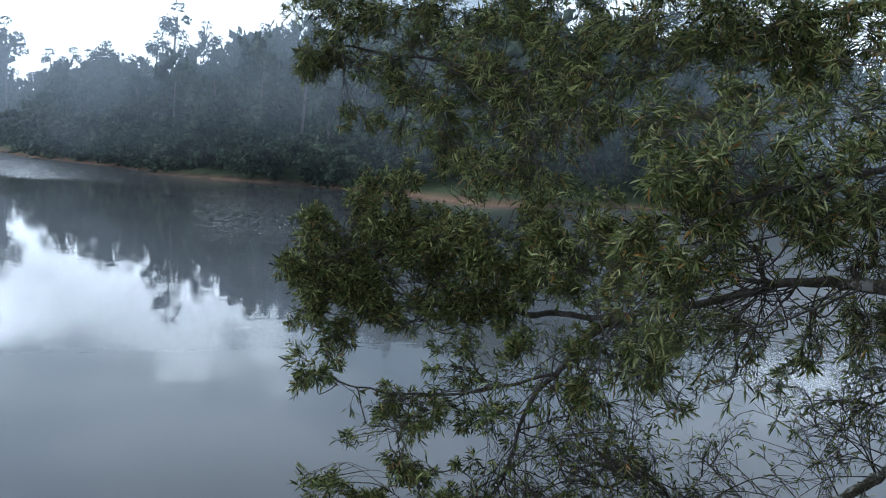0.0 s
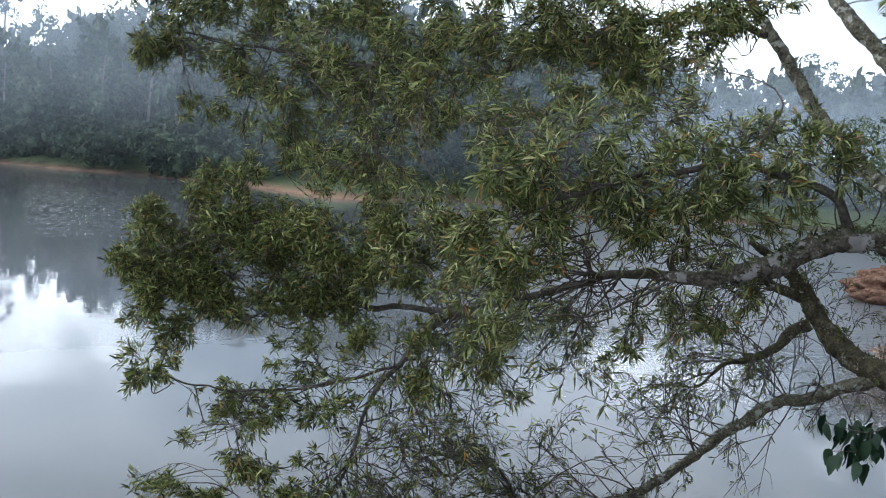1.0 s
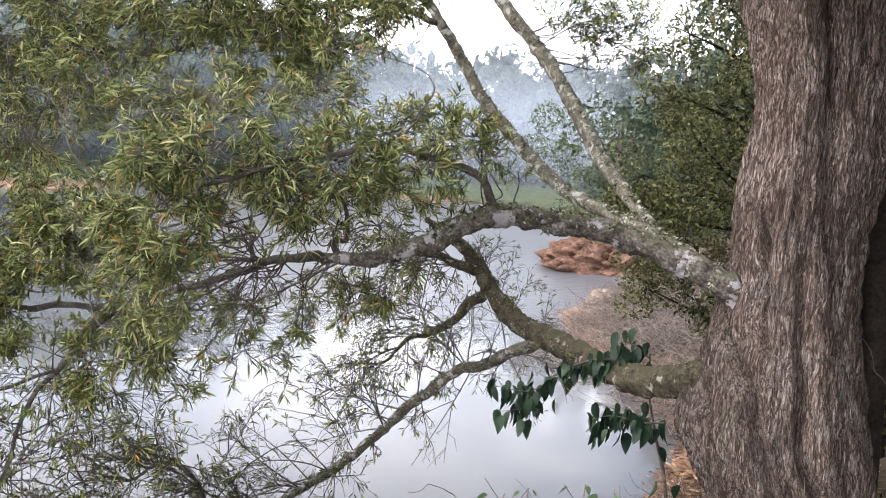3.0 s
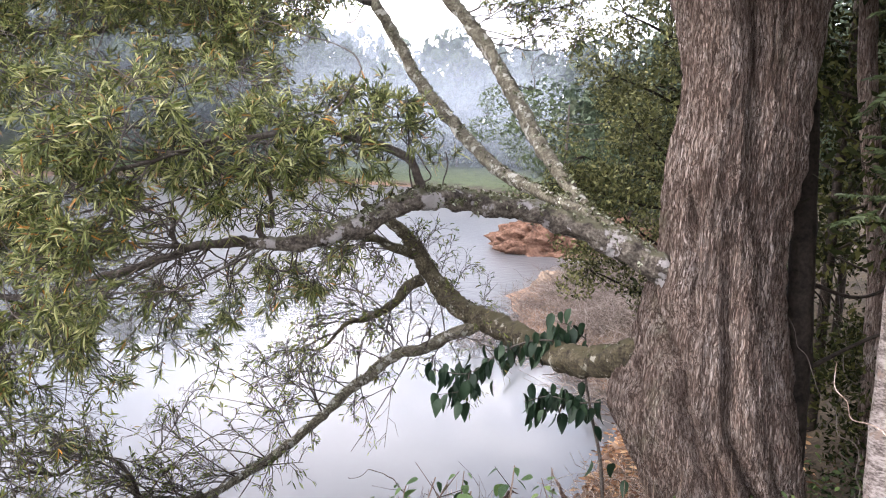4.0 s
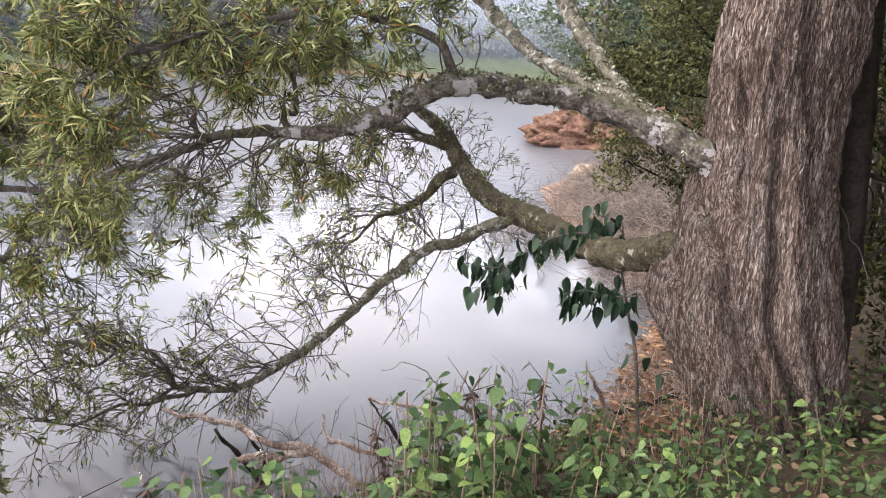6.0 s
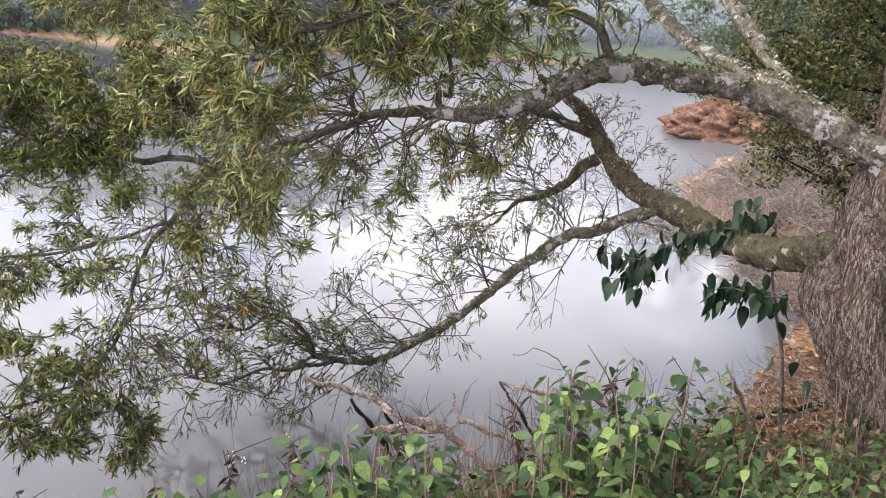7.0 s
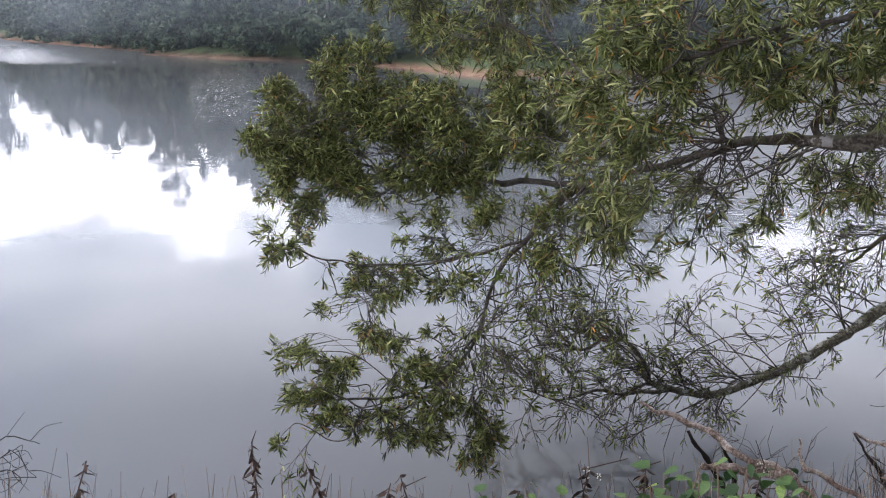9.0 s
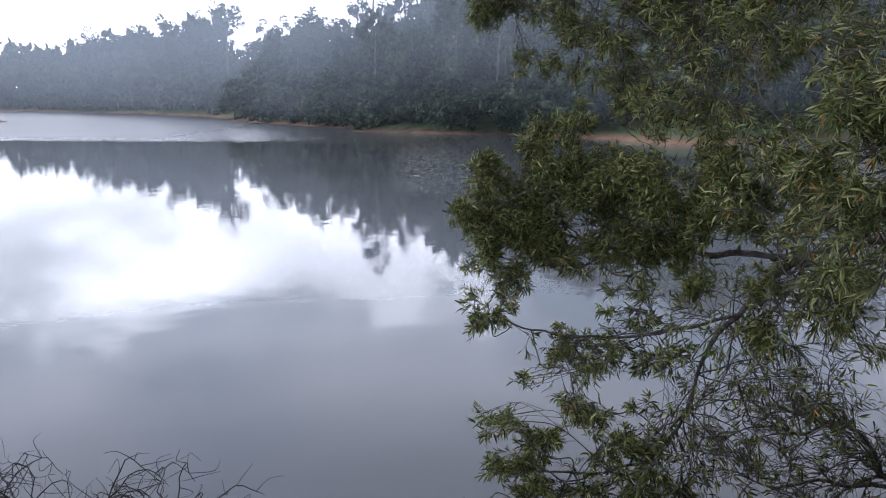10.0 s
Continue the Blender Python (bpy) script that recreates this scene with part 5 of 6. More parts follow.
    for ob in gums:
        for o in list(ob.children):
            bpy.data.objects.remove(o)
        bpy.data.objects.remove(ob)
    # dark bush on the near point of the left shore
    g = Geo()
    for i in range(5):
        pts, faces = shapes[i]
        g.put(pts * np.array([6.5, 6.5, r.uniform(4.5, 6.5)]) + np.array([-107 - i * 3.2, 116 - i * 2.0, 0.1]), faces)
    tagged(part("lakeside_bush", g, SHADED_BUSH_LEAF, smooth=False), "dark bushy trees on a point of the shore", "bush")


plant_woods()


def mist_sheet(name, radius, a0, a1, top, material):
    g = Geo()
    cols, rows = 96, 1
    pts = []
    for i in range(rows + 1):
        for k in range(cols + 1):
            a = radians(a0 + (a1 - a0) * k / cols)
            rr = radius + 2.5 * math.sin(7 * a)
            pts.append((rr * math.sin(a), rr * math.cos(a), 0.06 + top * i / rows))
    faces = [(i * (cols + 1) + k, i * (cols + 1) + k + 1, (i + 1) * (cols + 1) + k + 1, (i + 1) * (cols + 1) + k) for i in range(rows) for k in range(cols)]
    g.put(pts, faces)
    tagged(part(name, g, material), "thin blue-grey morning mist drifting before the hills", "mist", kind="stuff")


for radius, a0, a1, dens, low, high, fade, scale in ((57, -75, 42, 0.13, 1, 7, 6, 0.09), (112, -30, 62, 0.21, -2, 25, 12, 0.05), (117, -30, 62, 0.21, -2, 25, 12, 0.045),
                                                     (84, -31, 48, 0.15, 0, 14, 12, 0.05), (160, -80, -21, 0.22, -6, 16, 13, 0.04), (167, -80, -21, 0.22, -6, 16, 13, 0.035),
                                                     (67, 19, 45, 0.23, 1, 7, 5, 0.09), (70, 19, 45, 0.23, 1, 7, 5, 0.08)):
    mist_sheet("mist", radius, a0, a1, radius * 0.7, mist_material("mist", dens, low, high, fade, a0, a1, scale))

# ---- the right-hand shore ----
def lump(geo, centre, size, seed, amp=0.3, freq=1.0, seg=(48, 28)):
    """An uneven mound or stone."""
    pts, faces = [], []
    n, m = seg
    off = Vector((seed * 3.1, seed * 1.7, seed))
    for i in range(m + 1):
        th = math.pi * i / m
        for k in range(n):
            ph = 2 * math.pi * k / n
            u = Vector((math.sin(th) * math.cos(ph), math.sin(th) * math.sin(ph), math.cos(th)))
            f = 1 + amp * noise.noise(u * 1.6 * freq + off) + amp * 0.5 * noise.noise(u * 4 * freq + off) + amp * 0.25 * noise.noise(u * 9 * freq + off)
            pts.append([centre[j] + u[j] * size[j] * f for j in range(3)])
    for i in range(m):
        for k in range(n):
            a, b = i * n + k, i * n + (k + 1) % n
            faces.append((a, b, b + n, a + n))
    geo.put(pts, faces)


g = Geo()
lump(g, (20.4, 22.6, 0.1), (3.0, 1.8, 1.25), 2, 0.36, 1.6, (170, 90))
lump(g, (22.3, 21.4, 0.0), (2.6, 1.4, 0.75), 7, 0.36, 1.6, (120, 60))
lump(g, (24.0, 21.2, 0.1), (3.8, 1.8, 0.95), 5, 0.34, 1.3, (120, 60))
tagged(part("earth_bank", g, REDEARTH), "eroded red earth bank at the water's edge", "bank", kind="structure")
for i, (x, y, s) in enumerate(((13.9, 15.9, 0.34), (13.5, 15.7, 0.24), (14.4, 15.9, 0.26), (14.0, 15.5, 0.2))):
    g = Geo()
    lump(g, (0, 0, 0), (s * 1.25, s, s * 0.95), i + 11, 0.35, 1.1, (26, 16))
    ob = part("boulder", g, ROCK, smooth=False)
    ob.location = (x, y, 0.1)
    tagged(ob, "pale rough boulder on the shore", "rock", "boulders on the shore")


def brush(name, label, spots, sprigs, reach, mat_, seed, tall=1.0, thick=0.006):
    """A thicket of bare arching twigs over the given (x, y, radius)."""
    r = np.random.default_rng(seed)
    g = Geo()
    for x, y, rad in spots:
        n = sprigs
        a, q = r.uniform(0, 6.28, n), rad * np.sqrt(r.uniform(size=n))
        px, py = x + q * np.cos(a), y + q * np.sin(a)
        p = np.stack([px, py, np.maximum(height(px, py), -0.1) - 0.02], 1)
        way = unit(np.stack([r.normal(size=n) * 0.7, r.normal(size=n) * 0.7, r.uniform(0.3, 1.2, n)], 1))
        L = reach * r.uniform(0.5, 1.2, (n, 1))
        e = p + way * L * np.array([1, 1, tall])
        m = (p + e) / 2 + r.normal(size=(n, 3)) * 0.16 * L + np.array([0, 0, 0.2]) * L
        thin_twigs(g, p, m, e, thick, rings=3)
        for j in range(3):
            k = r.uniform(0.3, 1, (n, 1))
            s0 = (1 - k) ** 2 * p + 2 * k * (1 - k) * m + k * k * e
            e2 = s0 + unit(r.normal(size=(n, 3)) + way * 0.6) * L * r.uniform(0.2, 0.5, (n, 1))
            thin_twigs(g, s0, (s0 + e2) / 2 + r.normal(size=(n, 3)) * 0.06 * L, e2, thick * 0.6, rings=3)
    return tagged(part(name, g, mat_), label, "brush", kind="stuff")


brush("dead_brush", "tangle of bare grey-brown twigs along the shore", [(9.4, 10.6, 1.2), (10.4, 11.2, 1.4), (11.4, 12.4, 1.4), (12.2, 13.0, 1.3), (14.2, 14.0, 1.2), (11.6, 10.8, 1.3), (10.2, 9.4, 1.1), (13.4, 12.6, 1.4), (8.5, 7.1, 0.6), (9.0, 8.2, 0.8)], 270, 0.8, BRUSH, 31, 0.30, 0.008)
brush("dry_scrub", "low dry scrub above the shore", [(9.4, 7.8, 0.8), (15.6, 15.0, 1.4)], 90, 0.7, BRUSH, 32, 0.4, 0.008)


def leafy_tree(name, label, x, y, tall, puffs, quads, size, leaf_mat, bark, stem=0.07, seed=1, lean=(0, 0), base_up=0.0):
    """A small tree: stem, boughs to each tuft, tufts of small leaves. puffs: (dx, dy, z, r)."""
    z0 = h1(x, y)
    ob = thing(name, (x, y, z0), label, "tree" if "tree" in name else "bush")
    wood, r = Geo(), np.random.default_rng(seed)
    line = smooth_line([(0, 0, -0.3), (lean[0] * 0.3, lean[1] * 0.3, tall * 0.35), (lean[0] * 0.7, lean[1] * 0.7, tall * 0.7), (lean[0], lean[1], tall)], 6)
    tube(wood, line, (stem * 1.2, stem, stem * 0.75, stem * 0.35), 10, rough=0.15, freq=8)
    part("trunk", wood, bark, ob)
    boughs = Geo()
    for dx, dy, z, rad in puffs:
        h = min(0.95, max(0.1, (z - 0.4) / tall))
        p = line[int(h * (len(line) - 1))]
        t_ = np.array([dx, dy, z])
        tube(boughs, smooth_line([p, (p + t_) / 2 + r.normal(size=3) * 0.1, t_], 5), (stem * 0.35, stem * 0.2, stem * 0.08), 5, cap=False)
        for j in range(4):
            e = t_ + unit(r.normal(size=3)) * rad * 0.8
            tube(boughs, smooth_line([t_, (t_ + e) / 2 + r.normal(size=3) * 0.05, e], 3), (stem * 0.1, stem * 0.04), 3, cap=False)
    part("twig_spray", boughs, bark, ob)["kind"] = "stuff"
    leaf = Geo()
    leaf.put(*leaf_puffs([(a + q[0], b + q[1], c + q[2], d * 0.62) for a, b, c, d in puffs for q in unit(r.normal(size=(4, 3))) * d * 0.62], quads, size, seed + 7, 0.42))
    cr = part("crown", leaf, leaf_mat, ob, smooth=False)
    return ob


def puff_cloud(n, box, rad, seed):
    r = np.random.default_rng(seed)
    return [(r.uniform(*box[0]), r.uniform(*box[1]), r.uniform(*box[2]), r.uniform(*rad)) for i in range(n)]


# the dense tree behind the great one, and the shade trees to its side, whose leaf colour holds the shade
leafy_tree("lakeside_tree", "dense dark-green small-leaved tree on the bank", 8.6, 7.0, 4.9,
           [(-1.9, 0.1, 2.2, 0.5), (-1.6, 0.2, 2.9, 0.5), (-1.3, -0.3, 3.3, 0.55), (-1.9, 0.0, 2.6, 0.4), (-1.2, 0.0, 2.3, 0.6), (-1.0, 0.1, 1.8, 0.5), (-0.7, 0, 3.0, 0.6), (-0.6, 0.2, 3.8, 0.6),
            (-0.9, -0.2, 4.2, 0.5), (-0.3, 0, 2.2, 0.6), (0.1, 0, 3.4, 0.7), (0.2, 0, 4.4, 0.6), (0.5, 0.2, 2.6, 0.7), (-1.4, 0.2, 1.6, 0.4), (-0.4, 0, 1.4, 0.5), (0.9, 0, 3.4, 0.6), (-0.9, 0, 4.9, 0.5), (-0.3, 0, 5.2, 0.6), (0.4, 0, 5.0, 0.6), (-1.3, 0, 4.5, 0.4), (0.9, 0, 4.4, 0.6), (-1.5, -0.1, 3.8, 0.4)], 3800, 0.033, OLIVE_LEAF, WET_SHADED, 0.09, 41)
leafy_tree("olive_bush", "light olive-green bush above the shore", 12.4, 10.9, 2.6, puff_cloud(11, ((-1.1, 1.2), (-0.8, 0.8), (1.7, 2.9)), (0.35, 0.55), 4), 1300, 0.036, FERN_LEAF, TWIG, 0.05, 42)
leafy_tree("olive_bush", "light olive-green bush above the shore", 16.6, 14.2, 2.8, puff_cloud(10, ((-1.4, 1.4), (-0.8, 0.8), (0.8, 3.0)), (0.4, 0.7), 5), 1100, 0.04, FERN_LEAF, TWIG, 0.05, 43)
leafy_tree("olive_bush", "tall olive-green bush behind the red bank", 22.5, 26.0, 5.0, puff_cloud(14, ((-3.0, 3.0), (-1.5, 1.5), (1.2, 5.2)), (0.8, 1.3), 6), 420, 0.075, FERN_LEAF, TWIG, 0.08, 44)
leafy_tree("olive_bush", "light yellow-green bush below the dense tree", 8.3, 5.9, 1.5, puff_cloud(9, ((-0.5, 0.4), (-0.35, 0.35), (0.6, 1.9)), (0.2, 0.34), 9), 2600, 0.03, FERN_LEAF, TWIG, 0.03, 45)
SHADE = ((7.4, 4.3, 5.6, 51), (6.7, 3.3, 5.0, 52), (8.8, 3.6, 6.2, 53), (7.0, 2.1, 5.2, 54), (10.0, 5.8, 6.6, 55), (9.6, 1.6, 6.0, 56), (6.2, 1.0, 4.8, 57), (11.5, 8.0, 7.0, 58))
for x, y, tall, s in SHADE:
    leafy_tree("shade_tree", "dark dense understorey tree behind the great trunk", x, y, tall, puff_cloud(22, ((-1.0, 1.0), (-1.0, 1.0), (1.0, tall + 0.4)), (0.38, 0.7), s), 1050, 0.042, SHADED_BUSH_LEAF, WET_SHADED, 0.045, s)
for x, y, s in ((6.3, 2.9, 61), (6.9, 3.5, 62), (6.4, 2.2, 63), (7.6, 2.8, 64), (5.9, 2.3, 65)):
    leafy_tree("understorey_bush", "dark green bush in the shade", x, y, 1.0, puff_cloud(8, ((-0.45, 0.45), (-0.45, 0.45), (0.15, 1.1)), (0.2, 0.36), s), 2200, 0.03, SHADED_BUSH_LEAF, TWIG, 0.02, s)

# unseen trees added behind and beside the viewer to keep side light off the bank
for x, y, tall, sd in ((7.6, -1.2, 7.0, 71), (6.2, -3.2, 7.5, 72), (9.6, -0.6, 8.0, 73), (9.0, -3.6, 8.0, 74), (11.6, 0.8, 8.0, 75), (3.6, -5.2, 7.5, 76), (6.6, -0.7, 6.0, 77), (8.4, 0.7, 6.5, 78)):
    leafy_tree("shade_tree", "dark dense understorey tree on the bank", x, y, tall, puff_cloud(24, ((-1.6, 1.6), (-1.6, 1.6), (0.8, tall + 0.4)), (0.6, 1.0), sd), 260, 0.15, SHADED_BUSH_LEAF, TWIG, 0.08, sd)

# near-black stem added close behind the great trunk, in place of a shaded gap
def forest_stem(name, label, pts, rads, bark, arms):
    ob = thing(name, pts[0], label, "tree")
    g = Geo()
    tube(g, smooth_line(pts, 8), rads, 18, rough=0.2, freq=8)
    wpart("trunk", g, bark, ob)
    for a in arms:
        g = Geo()
        tube(g, smooth_line(a, 6), (0.016, 0.012, 0.005), 7, rough=0.2, cap=False)
        wpart("branch", g, bark, ob)


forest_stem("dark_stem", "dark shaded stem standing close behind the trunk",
            [(5.25, 3.05, h1(5.25, 3.05) - 0.2), (5.22, 3.02, 1.8), (5.20, 3.05, 2.6), (5.3, 3.2, 3.6)], (0.11, 0.085, 0.08, 0.07), WET_SHADED,
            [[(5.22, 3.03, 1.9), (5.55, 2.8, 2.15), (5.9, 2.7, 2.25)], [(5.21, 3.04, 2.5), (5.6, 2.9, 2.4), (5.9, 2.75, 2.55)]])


def pale_tree():
    x, y = 4.45, 1.95
    z0 = h1(x, y)
    ob = thing("birch_like_tree", (x, y, z0), "slender tree with pale flaking bark", "tree")
    g = Geo()
    line = smooth_line([(0, 0, -0.3), (0.05, 0.03, 0.3), (0.11, 0.09, 0.9), (0.17, 0.13, 1.5), (0.20, 0.17, 2.1), (0.22, 0.24, 4.5)], 10)
    tube(g, line, (0.125, 0.10, 0.095, 0.09, 0.085, 0.07), 28, rough=0.10, freq=7)
    part("trunk", g, PALE, ob, "pale pinkish-grey bark with dark scars")
    for k, (tx, ty, tz, n, s) in enumerate(((-0.36, 0.0, 1.85, 60, 3), (-0.22, -0.10, 2.1, 70, 4), (-0.30, 0.02, 2.4, 60, 5), (-0.12, -0.2, 1.7, 50, 6), (-0.25, -0.05, 2.75, 60, 7), (-0.02, -0.2, 1.2, 18, 8))):
        r = np.random.default_rng(s)
        wood, fern = Geo(), Geo()
        start = np.array([0.2, 0.17, tz + 0.12])
        tip = np.array([tx, ty, tz])
        ln = smooth_line([start, (start + tip) / 2 + np.array([0, 0, 0.08]), tip], 6)
        tube(wood, ln, (0.012, 0.007, 0.003), 5, cap=False)
        twig = part("branch", wood, TWIG, ob)
        for i in range(n // 6):
            s0 = ln[r.integers(3, len(ln))]
            way = unit(np.array([r.normal() * 0.8, r.normal() * 0.8, -0.2 + 0.3 * r.normal()]))
            q = s0 + way * np.linspace(0.02, 0.22, 18)[:, None]
            sd = unit(np.cross(way, (0, 0, 1)))
            base = np.concatenate([q, q])
            ways = np.concatenate([np.tile(sd + way * 0.7, (18, 1)), np.tile(-sd + way * 0.7, (18, 1))]) + r.normal(size=(36, 3)) * 0.12
            blades(fern, base, ways, np.full(36, 0.055), np.full(36, 0.011), 0.15)
        part("frond", fern, FERN_LEAF, twig)["kind"] = "stuff"


pale_tree()
forest_stem("brown_stem", "reddish-brown stem of a tree in the shade",
            [(6.1, 3.0, h1(6.1, 3.0) - 0.1), (6.12, 3.1, 2.5), (6.12, 3.33, 3.8), (6.1, 3.5, 5.6)], (0.08, 0.068, 0.062, 0.055), BARK,
            [[(6.12, 3.1, 2.4), (5.9, 2.9, 2.75), (5.75, 2.75, 2.85)], [(6.12, 3.2, 3.0), (6.3, 2.9, 3.2), (6.4, 2.6, 3.5)]])


# ---- the dark-leaved climber ----
def leaf_mesh(name, length, width, material, cup=0.15, tip=0.5, heart=0.0):
    """A broad leaf along +x: midrib folded, tip bent down; heart: lobes at the stalk."""
    rows = 7
    pts, faces = [], []
    for i in range(rows):
        s = i / (rows - 1)
        w = width * 0.5 * (math.sin(math.pi * min(1, (s + heart) / (1 + heart)) ** (0.75 - 0.2 * heart)) ** 0.8 if 0 < s < 1 else (heart * 0.6 if s == 0 else 0.02))
        bend = -tip * length * s * s * 0.35
        pts += [(length * s, -w, bend + cup * w), (length * s, 0, bend), (length * s, w, bend + cup * w)]
    for i in range(rows - 1):
        a = 3 * i
        faces += [(a, a + 3, a + 4, a + 1), (a + 1, a + 4, a + 5, a + 2)]
    me = bpy.data.meshes.new(name)
    me.from_pydata(pts, [], faces)
    me.materials.append(material)
    me.polygons.foreach_set("use_smooth", np.ones(len(me.polygons), bool))
    return me


CLIMB = [(4.45, 3.77, 0.55), (4.54, 3.97, 1.09), (4.61, 4.16, 1.34), (4.68, 4.35, 1.62), (4.71, 4.41, 1.90)]
SIDE_1 = [(4.71, 4.37, 1.78), (4.47, 4.59, 1.83), (4.29, 4.83, 1.71), (4.06, 4.93, 1.53), (3.83, 5.08, 1.54)]
SIDE_2 = [(4.60, 4.09, 1.49), (4.48, 4.19, 1.47), (4.34, 4.33, 1.49), (4.19, 4.42, 1.44)]
SIDE_3 = [(4.06, 4.93, 1.53), (4.01, 4.92, 1.41), (3.83, 5.02, 1.36)]


def climber():
    ob = thing("climbing_shrub", (4.45, 3.77, h1(4.45, 3.77)), "scrambling shrub with large drooping dark-green leaves", "shrub")
    r = np.random.default_rng(77)
    kinds = [leaf_mesh("leaf", 0.118 + 0.014 * i, 0.062 + 0.005 * i, LEAF_DARK, 0.35, 0.9) for i in range(3)]
    for line, rad, count in ((CLIMB, 0.014, 10), (SIDE_1, 0.008, 84), (SIDE_2, 0.007, 58), (SIDE_3, 0.005, 20), ([(4.71, 4.40, 1.86), (4.62, 4.48, 1.95), (4.52, 4.52, 1.98)], 0.005, 22)):
        ln = smooth_line(line, 8)
        g = Geo()
        tube(g, ln, (rad, rad * 0.8, rad * 0.4), 7, cap=False)
        stem = wpart("stem", g, TWIG, ob)
        for i in range(count):
            p = ln[int((0.15 + 0.85 * (i + r.uniform(0, 0.6)) / count) * (len(ln) - 1)) % len(ln)]
            lf = new("leaf", kinds[r.integers(0, 3)])
            lf.matrix_world = Matrix.Translation(p + r.normal(size=3) * 0.05) @ Euler((r.normal() * 0.35, radians(r.uniform(52, 98)), r.uniform(0, 6.28))).to_matrix().to_4x4() @ Matrix.Scale(r.uniform(0.75, 1.1), 4)
            under(lf, ob)
            lf.parent = stem


climber()

# ---- driftwood and the shore at hand ----
def stick(name, label, category, lines, materials, group=""):
    """A dead branch: the lines are its arms (points, radii)."""
    first = lines[0][0][0]
    ob = thing(name, first, label, category, group)
    for (pts, rads), m in zip(lines, materials):
        g = Geo()
        bent = smooth_line(pts, 9)
        bent[1:-1] += np.array([noise.noise_vector(Vector(q * 9.0)) for q in bent[1:-1]]) * 0.035
        tube(g, bent, [q * (0.62 if category == "driftwood" else 0.7) for q in rads], 12, rough=0.6, freq=17)
        wpart("branch", g, m, ob)
    return ob


stick("driftwood", "pale weathered fallen branch lying in the shallows", "driftwood",
      [([(1.75, 5.57, 0.55), (1.96, 5.46, 0.50), (2.20, 5.30, 0.45), (2.35, 5.12, 0.38), (2.62, 5.05, 0.30), (2.82, 4.91, 0.16), (3.0, 4.8, -0.05)], (0.018, 0.032, 0.036, 0.04, 0.05, 0.045, 0.04)),
       ([(2.10, 5.13, 0.30), (2.33, 5.05, 0.31), (2.62, 5.04, 0.30)], (0.040, 0.046, 0.05)),
       ([(2.05, 5.36, 0.44), (2.29, 5.30, 0.10), (2.42, 5.17, -0.2)], (0.018, 0.03, 0.035)),
       ([(2.24, 5.23, 0.42), (2.38, 5.27, 0.10), (2.45, 5.20, -0.2)], (0.016, 0.024, 0.028)),
       ([(2.91, 5.53, 0.32), (2.89, 5.35, 0.22), (3.08, 5.19, 0.15), (3.4, 4.98, 0.06)], (0.012, 0.026, 0.03, 0.02))],
      (DRIFT, DRIFT, WET_SHADED, WET_SHADED, DRIFT), "driftwood in the shallows")
stick("driftwood", "forked dead branch half sunk by the bank", "driftwood",
      [([(3.27, 5.49, 0.40), (3.51, 5.32, 0.36), (3.78, 5.27, 0.33), (4.13, 5.23, 0.22), (4.4, 5.1, 0.0)], (0.014, 0.024, 0.026, 0.03, 0.03)),
       ([(3.27, 5.47, 0.40), (3.37, 5.28, 0.20), (3.63, 5.21, -0.15)], (0.014, 0.022, 0.028)),
       ([(3.42, 5.35, 0.38), (3.63, 5.08, 0.25), (4.02, 5.05, 0.18), (4.3, 4.95, 0.02)], (0.01, 0.02, 0.02, 0.016)),
       ([(3.9, 5.27, 0.31), (3.8, 5.5, 0.5), (3.7, 5.7, 0.55), (3.5, 5.75, 0.5)], (0.012, 0.008, 0.006, 0.003))],
      (DRIFT, WET_SHADED, DRIFT, TWIG), "driftwood in the shallows")
stick("snag", "short broken dead snag leaning by the water", "driftwood",
      [([(4.47, 4.39, 0.92), (4.55, 4.32, 0.72), (4.72, 4.36, 0.48), (4.95, 4.40, h1(4.95, 4.40) - 0.05)], (0.012, 0.028, 0.036, 0.05))], (DRIFT,))
stick("fallen_branch", "dark fallen branch on the littered shore", "driftwood",
      [([(4.70, 4.87, h1(4.7, 4.87) + 0.02), (5.12, 4.68, h1(5.12, 4.68) + 0.05), (5.57, 4.44, h1(5.57, 4.44) + 0.05)], (0.02, 0.03, 0.035))], (WET_SHADED,))
brush("water_twigs", "fine dark twigs standing in the shallow water", [(3.5, 5.4, 0.35), (4.3, 5.4, 0.45), (2.6, 5.5, 0.5), (4.7, 5.3, 0.3)], 16, 0.55, TWIG, 34, 0.9, 0.005)
brush("root_twigs", "pale roots and twigs on the shore under the tree", [(5.6, 4.7, 0.5), (6.1, 5.2, 0.4), (5.3, 4.4, 0.5)], 40, 0.5, DRIFT, 35, 0.25, 0.006)


def litter():
    g = Geo()
    r = np.random.default_rng(8)
    n = 5200
    x, y = r.uniform(4.0, 8.0, n), r.uniform(3.3, 7.6, n)
    d = land(x, y)
    ok = (d > -0.1) & (d < 1.9)
    x, y, z = x[ok], y[ok], height(x[ok], y[ok]) + 0.035
    m = len(x)
    blades(g, np.stack([x, y, z], 1), np.stack([r.normal(size=m), r.normal(size=m), np.abs(r.normal(size=m)) * 0.15], 1), r.uniform(0.06, 0.13, m), r.uniform(0.012, 0.035, m), 0.2)
    tagged(part("leaf_litter", g, LITTER), "orange-brown fallen leaves on the shore", "leaf litter", kind="stuff")


litter()


